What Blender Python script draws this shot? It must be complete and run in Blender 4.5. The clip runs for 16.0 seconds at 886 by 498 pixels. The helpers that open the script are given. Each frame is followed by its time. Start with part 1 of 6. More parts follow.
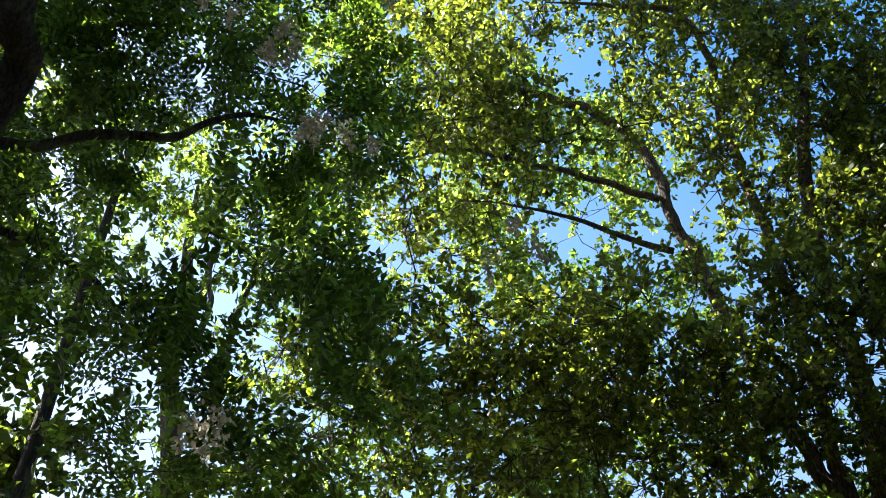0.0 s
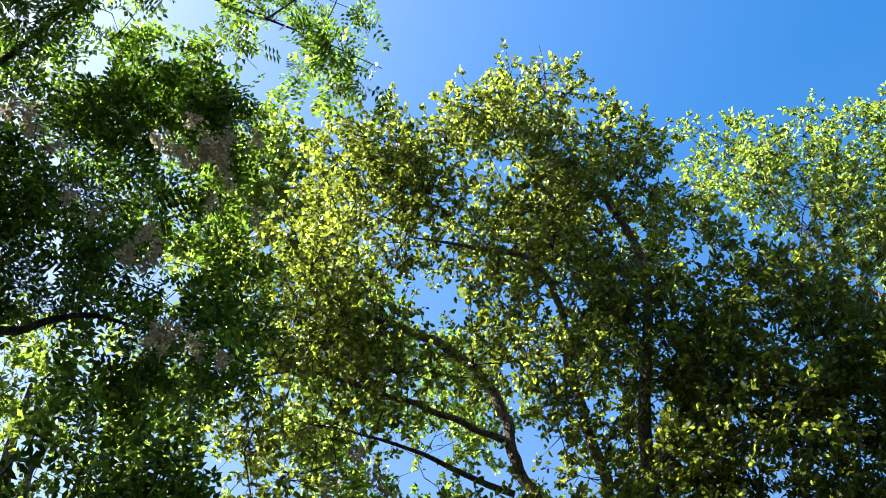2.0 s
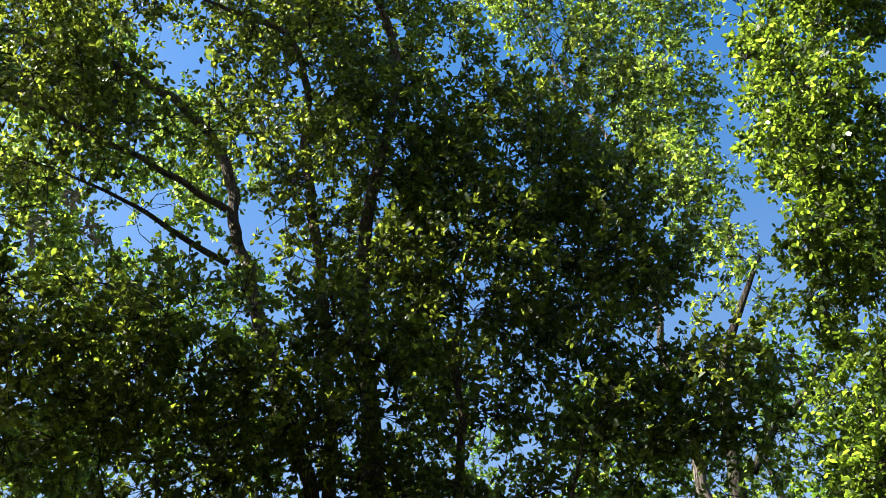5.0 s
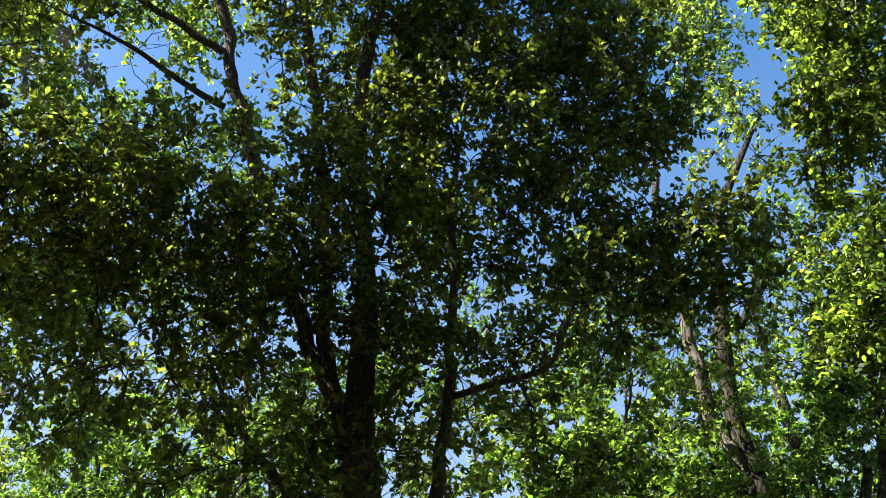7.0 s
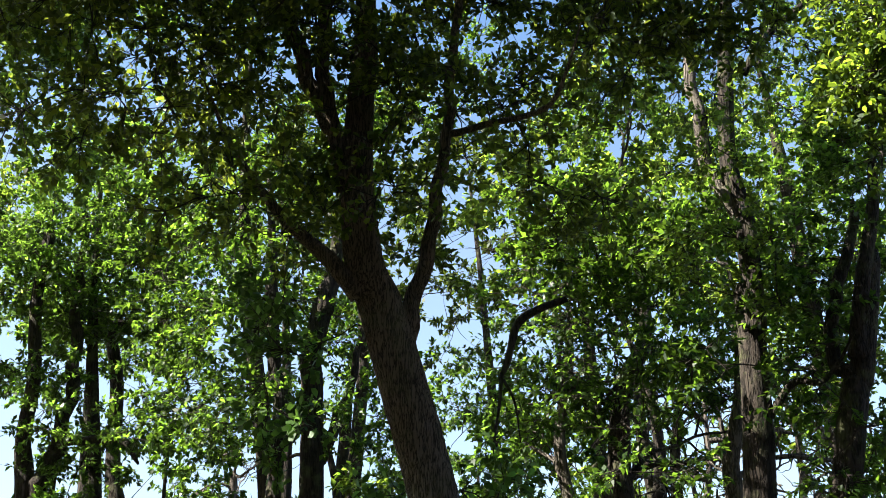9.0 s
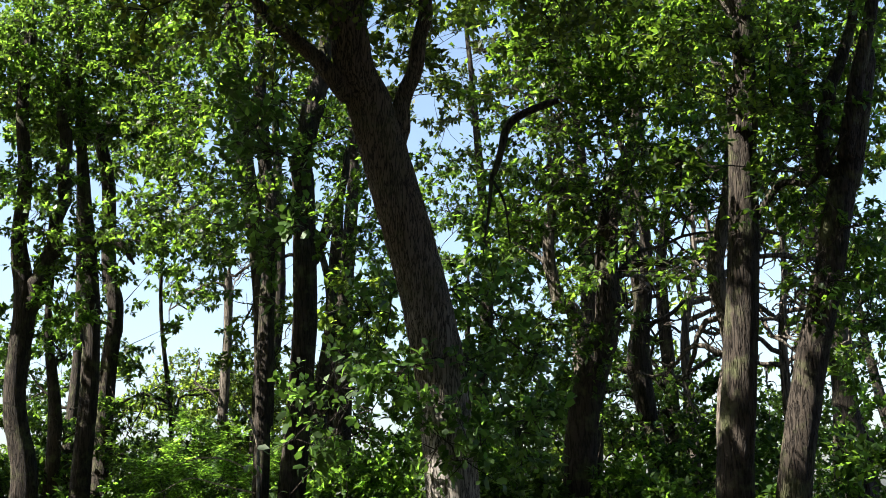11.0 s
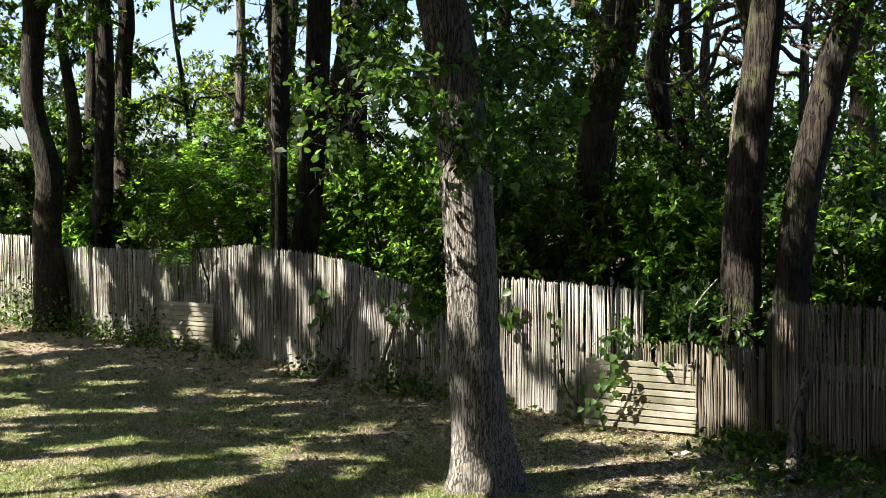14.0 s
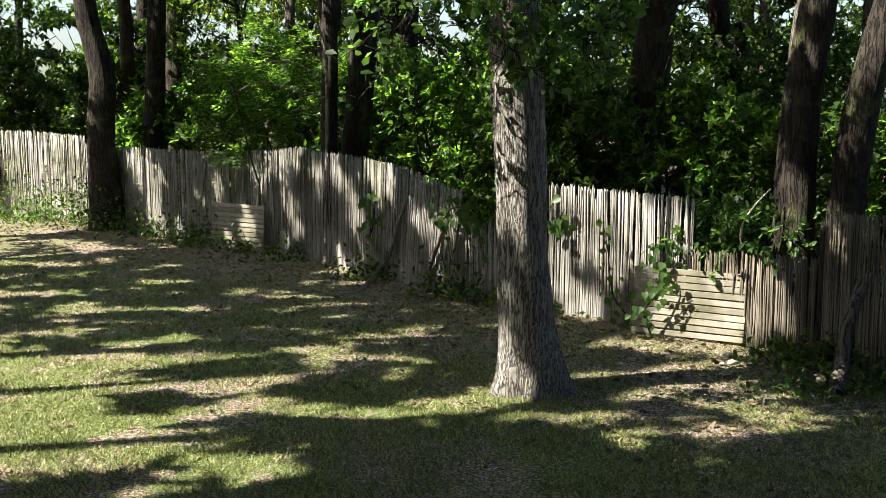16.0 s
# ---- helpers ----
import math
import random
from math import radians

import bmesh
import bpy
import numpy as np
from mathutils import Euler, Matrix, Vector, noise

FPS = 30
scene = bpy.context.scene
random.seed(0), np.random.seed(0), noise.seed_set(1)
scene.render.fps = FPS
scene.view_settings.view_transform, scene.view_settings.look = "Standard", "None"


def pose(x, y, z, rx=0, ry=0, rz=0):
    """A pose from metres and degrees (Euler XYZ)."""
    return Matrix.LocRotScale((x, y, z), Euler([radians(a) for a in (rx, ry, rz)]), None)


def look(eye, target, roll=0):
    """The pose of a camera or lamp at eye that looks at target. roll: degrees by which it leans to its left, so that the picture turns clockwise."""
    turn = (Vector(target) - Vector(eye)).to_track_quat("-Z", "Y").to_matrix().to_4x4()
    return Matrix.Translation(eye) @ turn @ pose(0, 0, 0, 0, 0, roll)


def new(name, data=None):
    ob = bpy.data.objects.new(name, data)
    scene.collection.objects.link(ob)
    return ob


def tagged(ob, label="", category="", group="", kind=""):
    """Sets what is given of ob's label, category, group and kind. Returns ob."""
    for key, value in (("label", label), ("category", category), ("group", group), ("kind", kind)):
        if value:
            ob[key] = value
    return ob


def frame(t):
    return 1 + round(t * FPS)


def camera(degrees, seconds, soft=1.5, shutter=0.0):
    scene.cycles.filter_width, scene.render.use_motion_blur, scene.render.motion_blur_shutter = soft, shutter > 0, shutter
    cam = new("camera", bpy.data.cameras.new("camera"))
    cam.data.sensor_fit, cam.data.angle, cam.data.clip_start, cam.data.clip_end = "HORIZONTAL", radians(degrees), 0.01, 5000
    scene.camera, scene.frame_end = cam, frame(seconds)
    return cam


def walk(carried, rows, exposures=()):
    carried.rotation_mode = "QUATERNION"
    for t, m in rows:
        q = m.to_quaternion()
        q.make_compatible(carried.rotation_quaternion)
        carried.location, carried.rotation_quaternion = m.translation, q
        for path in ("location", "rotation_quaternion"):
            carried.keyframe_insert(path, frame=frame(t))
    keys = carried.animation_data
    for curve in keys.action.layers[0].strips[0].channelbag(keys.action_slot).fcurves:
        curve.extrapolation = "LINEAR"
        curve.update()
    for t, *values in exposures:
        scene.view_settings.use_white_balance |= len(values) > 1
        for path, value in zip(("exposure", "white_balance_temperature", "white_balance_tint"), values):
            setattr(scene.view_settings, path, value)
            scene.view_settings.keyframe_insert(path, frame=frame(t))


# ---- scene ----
cam = camera(44.36, 16.0, soft=0.5)
EYE = (0.0, 0.0, 2.5)
# seconds, yaw, pitch, roll
ROWS = [
    (0.0, 27.96, 44.76, 4.17),
    (0.5, 27.35, 46.94, 4.50),
    (1.0, 25.01, 51.59, 3.65),
    (1.5, 22.51, 55.35, 2.42),
    (2.0, 16.48, 57.07, 0.68),
    (2.5, 13.12, 57.54, 1.25),
    (3.0, 7.64, 57.76, 0.60),
    (3.5, -1.79, 56.76, -4.70),
    (3.7, -3.46, 54.66, -5.03),
    (5.8, -4.79, 43.67, -4.94),
    (6.0, -4.79, 43.39, -4.64),
    (6.5, -4.45, 39.63, -4.05),
    (7.0, -4.05, 37.19, -3.39),
    (7.5, -3.77, 31.76, -2.75),
    (8.0, -3.52, 27.54, -2.36),
    (8.5, -3.46, 25.52, -1.56),
    (8.7, -3.47, 24.71, -1.41),
    (10.8, -3.70, 14.21, -1.34),
    (11.0, -3.72, 12.99, -1.47),
    (11.5, -3.64, 10.22, -1.24),
    (12.0, -3.45, 6.55, -1.62),
    (12.5, -3.32, 4.76, -1.46),
    (13.0, -3.13, 1.88, -1.06),
    (13.5, -2.91, -0.31, -0.90),
    (14.0, -2.63, -2.42, -0.64),
    (14.5, -2.35, -2.95, -0.26),
    (15.0, -2.09, -4.49, -0.36),
    (15.5, -1.73, -6.21, 0.26),
    (16.0, -0.00, -7.40, -0.00),
]
EXPOSURE = [(0.0, 2.85), (1.5, 2.7), (3.5, 2.4), (7.0, 2.42), (8.5, 2.5), (11.0, 2.35), (13.0, 2.15), (16.0, 2.2)]
walk(cam, [(t, pose(*EYE, 90 + pitch, 0, yaw) @ pose(0, 0, 0, 0, 0, roll)) for t, yaw, pitch, roll in ROWS], EXPOSURE)

# ---- sky and sun ----
SUN_AZ, SUN_EL = -106.0, 47.0
world = bpy.data.worlds.new("sky")
scene.world = world
world.use_nodes = True
wn = world.node_tree.nodes
wl = world.node_tree.links
sky = wn.new("ShaderNodeTexSky")
sky.sky_type = 'NISHITA'
sky.sun_disc = False
sky.sun_elevation, sky.sun_rotation = radians(SUN_EL), radians(SUN_AZ)
sky.air_density, sky.dust_density, sky.ozone_density = 1.0, 2.4, 2.0
vivid = wn.new("ShaderNodeHueSaturation")
vivid.inputs["Hue"].default_value = 0.497
wl.new(sky.outputs[0], vivid.inputs["Color"])
# pale haze towards the horizon, deeper blue overhead
height = wn.new("ShaderNodeSeparateXYZ")
wl.new(wn.new("ShaderNodeTexCoord").outputs["Generated"], height.inputs[0])
haze = wn.new("ShaderNodeMapRange")
haze.inputs["From Min"].default_value, haze.inputs["From Max"].default_value = 0.4, 0.88
haze.inputs["To Min"].default_value, haze.inputs["To Max"].default_value = 0.92, 1.5
pale = wn.new("ShaderNodeMapRange")
pale.inputs["From Min"].default_value, pale.inputs["From Max"].default_value = 0.25, 0.85
pale.inputs["To Min"].default_value, pale.inputs["To Max"].default_value = 1.08, 1.02
wl.new(height.outputs["Z"], pale.inputs["Value"])
wl.new(pale.outputs[0], vivid.inputs["Value"])
wl.new(height.outputs["Z"], haze.inputs["Value"])
wl.new(haze.outputs[0], vivid.inputs["Saturation"])
wl.new(vivid.outputs[0], wn["Background"].inputs[0])
wn["Background"].inputs[1].default_value = 0.058
sun = new("sun", bpy.data.lights.new("sun", 'SUN'))
sun.data.energy, sun.data.angle, sun.data.color = 5.0, radians(0.32), (1.0, 0.95, 0.86)
SUN_WAY = Vector((math.sin(radians(SUN_AZ)) * math.cos(radians(SUN_EL)), math.cos(radians(SUN_AZ)) * math.cos(radians(SUN_EL)), math.sin(radians(SUN_EL))))
sun.matrix_world = look(SUN_WAY * 60, (0, 0, 0))


# ---- materials ----
def material(name):
    m = bpy.data.materials.new(name)
    m.use_nodes = True
    nt = m.node_tree
    return m, nt.nodes, nt.links, nt.nodes["Principled BSDF"]


def noise_node(n, l, coords, scale, detail=4.0, rough=0.6, stretch=(1, 1, 1)):
    mp = n.new("ShaderNodeMapping")
    mp.inputs["Scale"].default_value = stretch
    l.new(coords, mp.inputs["Vector"])
    t = n.new("ShaderNodeTexNoise")
    t.inputs["Scale"].default_value, t.inputs["Detail"].default_value, t.inputs["Roughness"].default_value = scale, detail, rough
    l.new(mp.outputs[0], t.inputs["Vector"])
    return t.outputs["Fac"]


def ramp(n, l, fac, *stops):
    r = n.new("ShaderNodeValToRGB")
    el = r.color_ramp.elements
    while len(el) < len(stops):
        el.new(0.5)
    for e, (p, c) in zip(el, stops):
        e.position, e.color = p, (*c, 1)
    l.new(fac, r.inputs[0])
    return r.outputs[0]


def mix(n, l, fac, a, b, mode='MIX'):
    m = n.new("ShaderNodeMix")
    m.data_type, m.blend_type = 'RGBA', mode
    for sock, v in ((m.inputs[0], fac), (m.inputs[6], a), (m.inputs[7], b)):
        if isinstance(v, (int, float)):
            sock.default_value = v
        elif isinstance(v, tuple):
            sock.default_value = (*v, 1)
        else:
            l.new(v, sock)
    return m.outputs[2]


def bump(n, l, bsdf, height, strength, distance):
    b = n.new("ShaderNodeBump")
    b.inputs["Strength"].default_value, b.inputs["Distance"].default_value = strength, distance
    l.new(height, b.inputs["Height"])
    l.new(b.outputs[0], bsdf.inputs["Normal"])


def leaf_material(name, dark, light, glow, share=0.42):
    """Thin leaf: glossy face, and light that passes through it."""
    m, n, l, p = material(name)
    g = n.new("ShaderNodeNewGeometry")
    tc = n.new("ShaderNodeTexCoord")
    col = ramp(n, l, g.outputs["Random Per Island"], (0.0, dark), (0.55, tuple((a + b) / 2 for a, b in zip(dark, light))), (1.0, light))
    col = mix(n, l, noise_node(n, l, tc.outputs["Object"], 0.9, 3), col, mix(n, l, 0.5, col, (0.75, 0.8, 0.55), 'MULTIPLY'))
    l.new(col, p.inputs["Base Color"])
    p.inputs["Roughness"].default_value = 0.45
    p.inputs["Specular IOR Level"].default_value = 0.3
    tr = n.new("ShaderNodeBsdfTranslucent")
    # a third of the leaves are thin and pale, the rest thicker
    gl = ramp(n, l, g.outputs["Random Per Island"], (0.0, tuple(0.42 * c for c in glow)), (0.55, tuple(0.6 * c for c in glow)), (0.8, tuple(1.7 * c for c in glow)))
    l.new(gl, tr.inputs["Color"])
    mx = n.new("ShaderNodeMixShader")
    mx.inputs[0].default_value = share
    l.new(p.outputs[0], mx.inputs[1])
    l.new(tr.outputs[0], mx.inputs[2])
    l.new(mx.outputs[0], n["Material Output"].inputs["Surface"])
    return m


def bark_material(name, dark, light, moss=0.0, across=26.0, brown=False):
    m, n, l, p = material(name)
    tc = n.new("ShaderNodeTexCoord").outputs["Object"]
    raw = noise_node(n, l, tc, across, 3, 0.6, (1, 1, 0.11))
    fine = noise_node(n, l, tc, across * 4, 4, 0.7, (1, 1, 0.4))
    # furrows: narrow dark lines between long plates
    off = n.new("ShaderNodeMath")
    off.operation = 'SUBTRACT'
    off.inputs[1].default_value = 0.5
    l.new(raw, off.inputs[0])
    mag = n.new("ShaderNodeMath")
    mag.operation = 'ABSOLUTE'
    l.new(off.outputs[0], mag.inputs[0])
    ridge = mix(n, l, 0.35, ramp(n, l, mag.outputs[0], (0.0, (0, 0, 0)), (0.075, (1, 1, 1))), fine)
    broad = noise_node(n, l, tc, 2.2, 4)
    col = ramp(n, l, ridge, (0.12, dark), (0.85, light))
    col = mix(n, l, broad, mix(n, l, 0.7, col, (0.6, 0.55, 0.5), 'MULTIPLY'), col)
    if brown:
        # grey plates below, brown mossy bark above, in patches; shade is in this darkening
        up = n.new("ShaderNodeSeparateXYZ")
        l.new(tc, up.inputs[0])
        rise = n.new("ShaderNodeMath")
        rise.operation = 'MULTIPLY_ADD'
        rise.inputs[1].default_value = 3.0
        l.new(noise_node(n, l, tc, 1.7, 4), rise.inputs[0])
        l.new(up.outputs["Z"], rise.inputs[2])
        fade = n.new("ShaderNodeMapRange")
        fade.inputs["From Min"].default_value, fade.inputs["From Max"].default_value = 4.2, 6.2
        l.new(rise.outputs[0], fade.inputs["Value"])
        col = mix(n, l, fade.outputs[0], col, mix(n, l, 1.0, col, (0.5, 0.40, 0.31), 'MULTIPLY'))
    if moss:
        patch = ramp(n, l, noise_node(n, l, tc, 3.4, 5), (0.52, (0, 0, 0)), (0.68, (1, 1, 1)))
        col = mix(n, l, mix(n, l, moss, (0, 0, 0), patch), col, (0.16, 0.19, 0.07))
    l.new(col, p.inputs["Base Color"])
    p.inputs["Roughness"].default_value = 0.9
    p.inputs["Specular IOR Level"].default_value = 0.2
    bump(n, l, p, ridge, 1.0, 0.035)
    return m


def weathered_material(name, dark, mid, light, grain=(60, 60, 4)):
    m, n, l, p = material(name)
    tc = n.new("ShaderNodeTexCoord").outputs["Object"]
    info = n.new("ShaderNodeObjectInfo")
    geo = n.new("ShaderNodeNewGeometry")
    both = n.new("ShaderNodeMath")
    both.operation = 'ADD'
    l.new(info.outputs["Random"], both.inputs[0])
    l.new(geo.outputs["Random Per Island"], both.inputs[1])
    frac = n.new("ShaderNodeMath")
    frac.operation = 'FRACT'
    l.new(both.outputs[0], frac.inputs[0])
    col = ramp(n, l, frac.outputs[0], (0.0, dark), (0.5, mid), (1.0, light))
    wear = noise_node(n, l, tc, 1.0, 5, 0.65, grain)
    col = mix(n, l, wear, mix(n, l, 0.8, col, (0.55, 0.5, 0.44), 'MULTIPLY'), col)
    stain = ramp(n, l, noise_node(n, l, geo.outputs["Position"], 1.6, 5), (0.40, (0.42, 0.43, 0.33)), (0.5, (0.8, 0.8, 0.74)), (0.62, (1, 1, 1)))
    col = mix(n, l, 0.8, col, stain, 'MULTIPLY')
    l.new(col, p.inputs["Base Color"])
    p.inputs["Roughness"].default_value = 0.82
    p.inputs["Specular IOR Level"].default_value = 0.25
    bump(n, l, p, wear, 0.5, 0.006)
    return m


OAK_LEAF = leaf_material("oak_leaf", (0.012, 0.026, 0.005), (0.034, 0.06, 0.013), (0.285, 0.36, 0.035))
LOCUST_LEAF = leaf_material("locust_leaf", (0.0105, 0.026, 0.005), (0.027, 0.056, 0.012), (0.165, 0.30, 0.025))
YOUNG_LEAF = leaf_material("young_leaf", (0.022, 0.044, 0.006), (0.05, 0.088, 0.015), (0.29, 0.42, 0.045), 0.46)
FRESH_LEAF = leaf_material("fresh_leaf", (0.018, 0.044, 0.007), (0.042, 0.088, 0.015), (0.22, 0.42, 0.04), 0.46)
SHRUB_LEAF = leaf_material("shrub_leaf", (0.0105, 0.025, 0.005), (0.027, 0.055, 0.012), (0.16, 0.29, 0.03))
VINE_LEAF = leaf_material("vine_leaf", (0.026, 0.058, 0.012), (0.065, 0.115, 0.034), (0.17, 0.32, 0.045))
MAPLE_LEAF = leaf_material("maple_leaf", (0.012, 0.03, 0.005), (0.032, 0.062, 0.011), (0.25, 0.37, 0.03), 0.42)
THICK_LEAF = leaf_material("thick_leaf", (0.0125, 0.026, 0.005), (0.034, 0.052, 0.01), (0.14, 0.20, 0.02), 0.3)
OAK_BARK = bark_material("oak_bark", (0.022, 0.019, 0.016), (0.37, 0.345, 0.31), 0.2, 42, True)
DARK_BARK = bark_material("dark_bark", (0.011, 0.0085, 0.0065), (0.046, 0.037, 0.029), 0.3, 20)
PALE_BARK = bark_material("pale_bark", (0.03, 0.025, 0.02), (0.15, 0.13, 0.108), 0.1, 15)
DRY_WOOD = bark_material("dry_wood", (0.11, 0.095, 0.078), (0.34, 0.30, 0.25), 0.0, 24)
TWIG_BARK = bark_material("twig_bark", (0.02, 0.016, 0.013), (0.06, 0.05, 0.042), 0.0, 30)
STAKE = weathered_material("weathered_reed", (0.26, 0.25, 0.225), (0.34, 0.325, 0.30), (0.43, 0.415, 0.39), (60, 60, 9))
# browner reed of the low runs, with the corner's shade put into the colour
BROWN_SHADED = weathered_material("brown_shaded_reed", (0.15, 0.13, 0.10), (0.20, 0.175, 0.14), (0.27, 0.24, 0.20), (60, 60, 9))
BLEACHED = weathered_material("bleached_reed", (0.42, 0.40, 0.37), (0.55, 0.53, 0.50), (0.68, 0.66, 0.63))
BOARD = weathered_material("weathered_board", (0.25, 0.235, 0.18), (0.32, 0.30, 0.245), (0.39, 0.365, 0.31), (4, 60, 60))
RUST = weathered_material("rusty_wire", (0.08, 0.05, 0.035), (0.12, 0.08, 0.05), (0.15, 0.1, 0.07))


def ground_material():
    m, n, l, p = material("lawn_and_litter")
    pos = n.new("ShaderNodeNewGeometry").outputs["Position"]
    fine = noise_node(n, l, pos, 42, 6, 0.7)
    clump = noise_node(n, l, pos, 5.5, 5, 0.65)
    broad = noise_node(n, l, pos, 0.75, 4, 0.6)
    soil = ramp(n, l, fine, (0.40, (0.05, 0.034, 0.022)), (0.5, (0.19, 0.14, 0.105)), (0.59, (0.5, 0.41, 0.33)))
    hair = noise_node(n, l, pos, 170, 3, 0.7)
    fine = mix(n, l, 0.45, fine, hair)
    grass = ramp(n, l, fine, (0.41, (0.02, 0.034, 0.008)), (0.5, (0.11, 0.14, 0.042)), (0.58, (0.36, 0.36, 0.16)))
    blend = n.new("ShaderNodeMath")
    blend.operation = 'ADD'
    l.new(mix(n, l, 0.5, clump, noise_node(n, l, pos, 19, 5, 0.7)), blend.inputs[0])
    l.new(broad, blend.inputs[1])
    bare = ramp(n, l, blend.outputs[0], (0.92, (1, 1, 1)), (1.0, (0.35, 0.35, 0.35)), (1.1, (0, 0, 0)))
    # towards the fence the turf gives way to litter
    dot = n.new("ShaderNodeVectorMath")
    dot.operation = 'DOT_PRODUCT'
    dot.inputs[1].default_value = (0.74, 0.67, 0)
    l.new(pos, dot.inputs[0])
    edge = n.new("ShaderNodeMapRange")
    edge.inputs["From Min"].default_value, edge.inputs["From Max"].default_value = 6.2, 10.2
    l.new(dot.outputs["Value"], edge.inputs["Value"])
    near = n.new("ShaderNodeMath")
    near.operation = 'MULTIPLY'
    l.new(edge.outputs[0], near.inputs[0])
    l.new(ramp(n, l, clump, (0.35, (1, 1, 1)), (0.75, (0.45, 0.45, 0.45))), near.inputs[1])
    worn = n.new("ShaderNodeMath")
    worn.operation = 'MAXIMUM'
    l.new(near.outputs[0], worn.inputs[0])
    l.new(bare, worn.inputs[1])
    # leaf mould on the wood's floor, carried round the garden to cut bounced light
    mould = ramp(n, l, fine, (0.42, (0.018, 0.013, 0.009)), (0.58, (0.075, 0.055, 0.038)))
    wood = n.new("ShaderNodeMapRange")
    wood.inputs["From Min"].default_value, wood.inputs["From Max"].default_value = 10.8, 12.0
    l.new(dot.outputs["Value"], wood.inputs["Value"])
    spread = n.new("ShaderNodeVectorMath")
    spread.operation = 'DISTANCE'
    spread.inputs[1].default_value = (-4, 12, 0)
    l.new(pos, spread.inputs[0])
    rim = n.new("ShaderNodeMapRange")
    rim.inputs["From Min"].default_value, rim.inputs["From Max"].default_value = 15, 19
    l.new(spread.outputs["Value"], rim.inputs["Value"])
    dark = n.new("ShaderNodeMath")
    dark.operation = 'MAXIMUM'
    l.new(wood.outputs[0], dark.inputs[0])
    l.new(rim.outputs[0], dark.inputs[1])
    l.new(mix(n, l, dark.outputs[0], mix(n, l, worn.outputs[0], grass, soil), mould), p.inputs["Base Color"])
    p.inputs["Roughness"].default_value = 0.95
    p.inputs["Specular IOR Level"].default_value = 0.1
    bump(n, l, p, fine, 1.0, 0.03)
    return m


GROUND = ground_material()
GRASS = leaf_material("grass_blade", (0.06, 0.09, 0.022), (0.36, 0.36, 0.16), (0.25, 0.3, 0.07), 0.3)
LITTER = leaf_material("dead_leaf", (0.06, 0.04, 0.025), (0.2, 0.15, 0.105), (0.14, 0.09, 0.04), 0.12)
BLOSSOM = leaf_material("blossom", (0.42, 0.36, 0.27), (0.62, 0.56, 0.45), (0.48, 0.42, 0.30), 0.3)

# ---- mesh tools ----
RNG = np.random.default_rng(7)


def mesh_from(name, verts, faces, mat, smooth=False):
    """A mesh from arrays of corners and of faces with an equal number of corners."""
    me = bpy.data.meshes.new(name)
    k = faces.shape[1]
    me.vertices.add(len(verts))
    me.vertices.foreach_set("co", np.ascontiguousarray(verts, dtype=np.float32).ravel())
    me.loops.add(faces.size)
    me.loops.foreach_set("vertex_index", np.ascontiguousarray(faces, dtype=np.int32).ravel())
    me.polygons.add(len(faces))
    me.polygons.foreach_set("loop_start", np.arange(0, faces.size, k, dtype=np.int32))
    if smooth:
        me.polygons.foreach_set("use_smooth", np.ones(len(faces), dtype=bool))
    me.materials.append(mat)
    me.update(calc_edges=True)
    me.validate()
    return me


def hang(ob, parent):
    ob.parent = parent
    return ob


def part(name, data, parent, label=""):
    return tagged(hang(new(name, data), parent), label)


def thing(name, label, category, group="", at=(0, 0, 0), kind=""):
    ob = new(name)
    ob.location = at
    return tagged(ob, label, category, group, kind)


def unit(v):
    return v / (np.linalg.norm(v, axis=-1, keepdims=True) + 1e-9)


def smooth_path(points, steps):
    """Points on a soft curve through the given ones (Catmull-Rom); extra columns such as radii go along."""
    p = np.array(points, float)
    q = np.vstack([2 * p[0] - p[1], p, 2 * p[-1] - p[-2]])
    out = []
    for i in range(len(p) - 1):
        a, b, c, d = q[i:i + 4]
        for s in np.linspace(0, 1, steps, endpoint=False):
            out.append(0.5 * (2 * b + (c - a) * s + (2 * a - 5 * b + 4 * c - d) * s * s + (3 * b - a - 3 * c + d) * s ** 3))
    out.append(p[-1])
    return np.array(out)


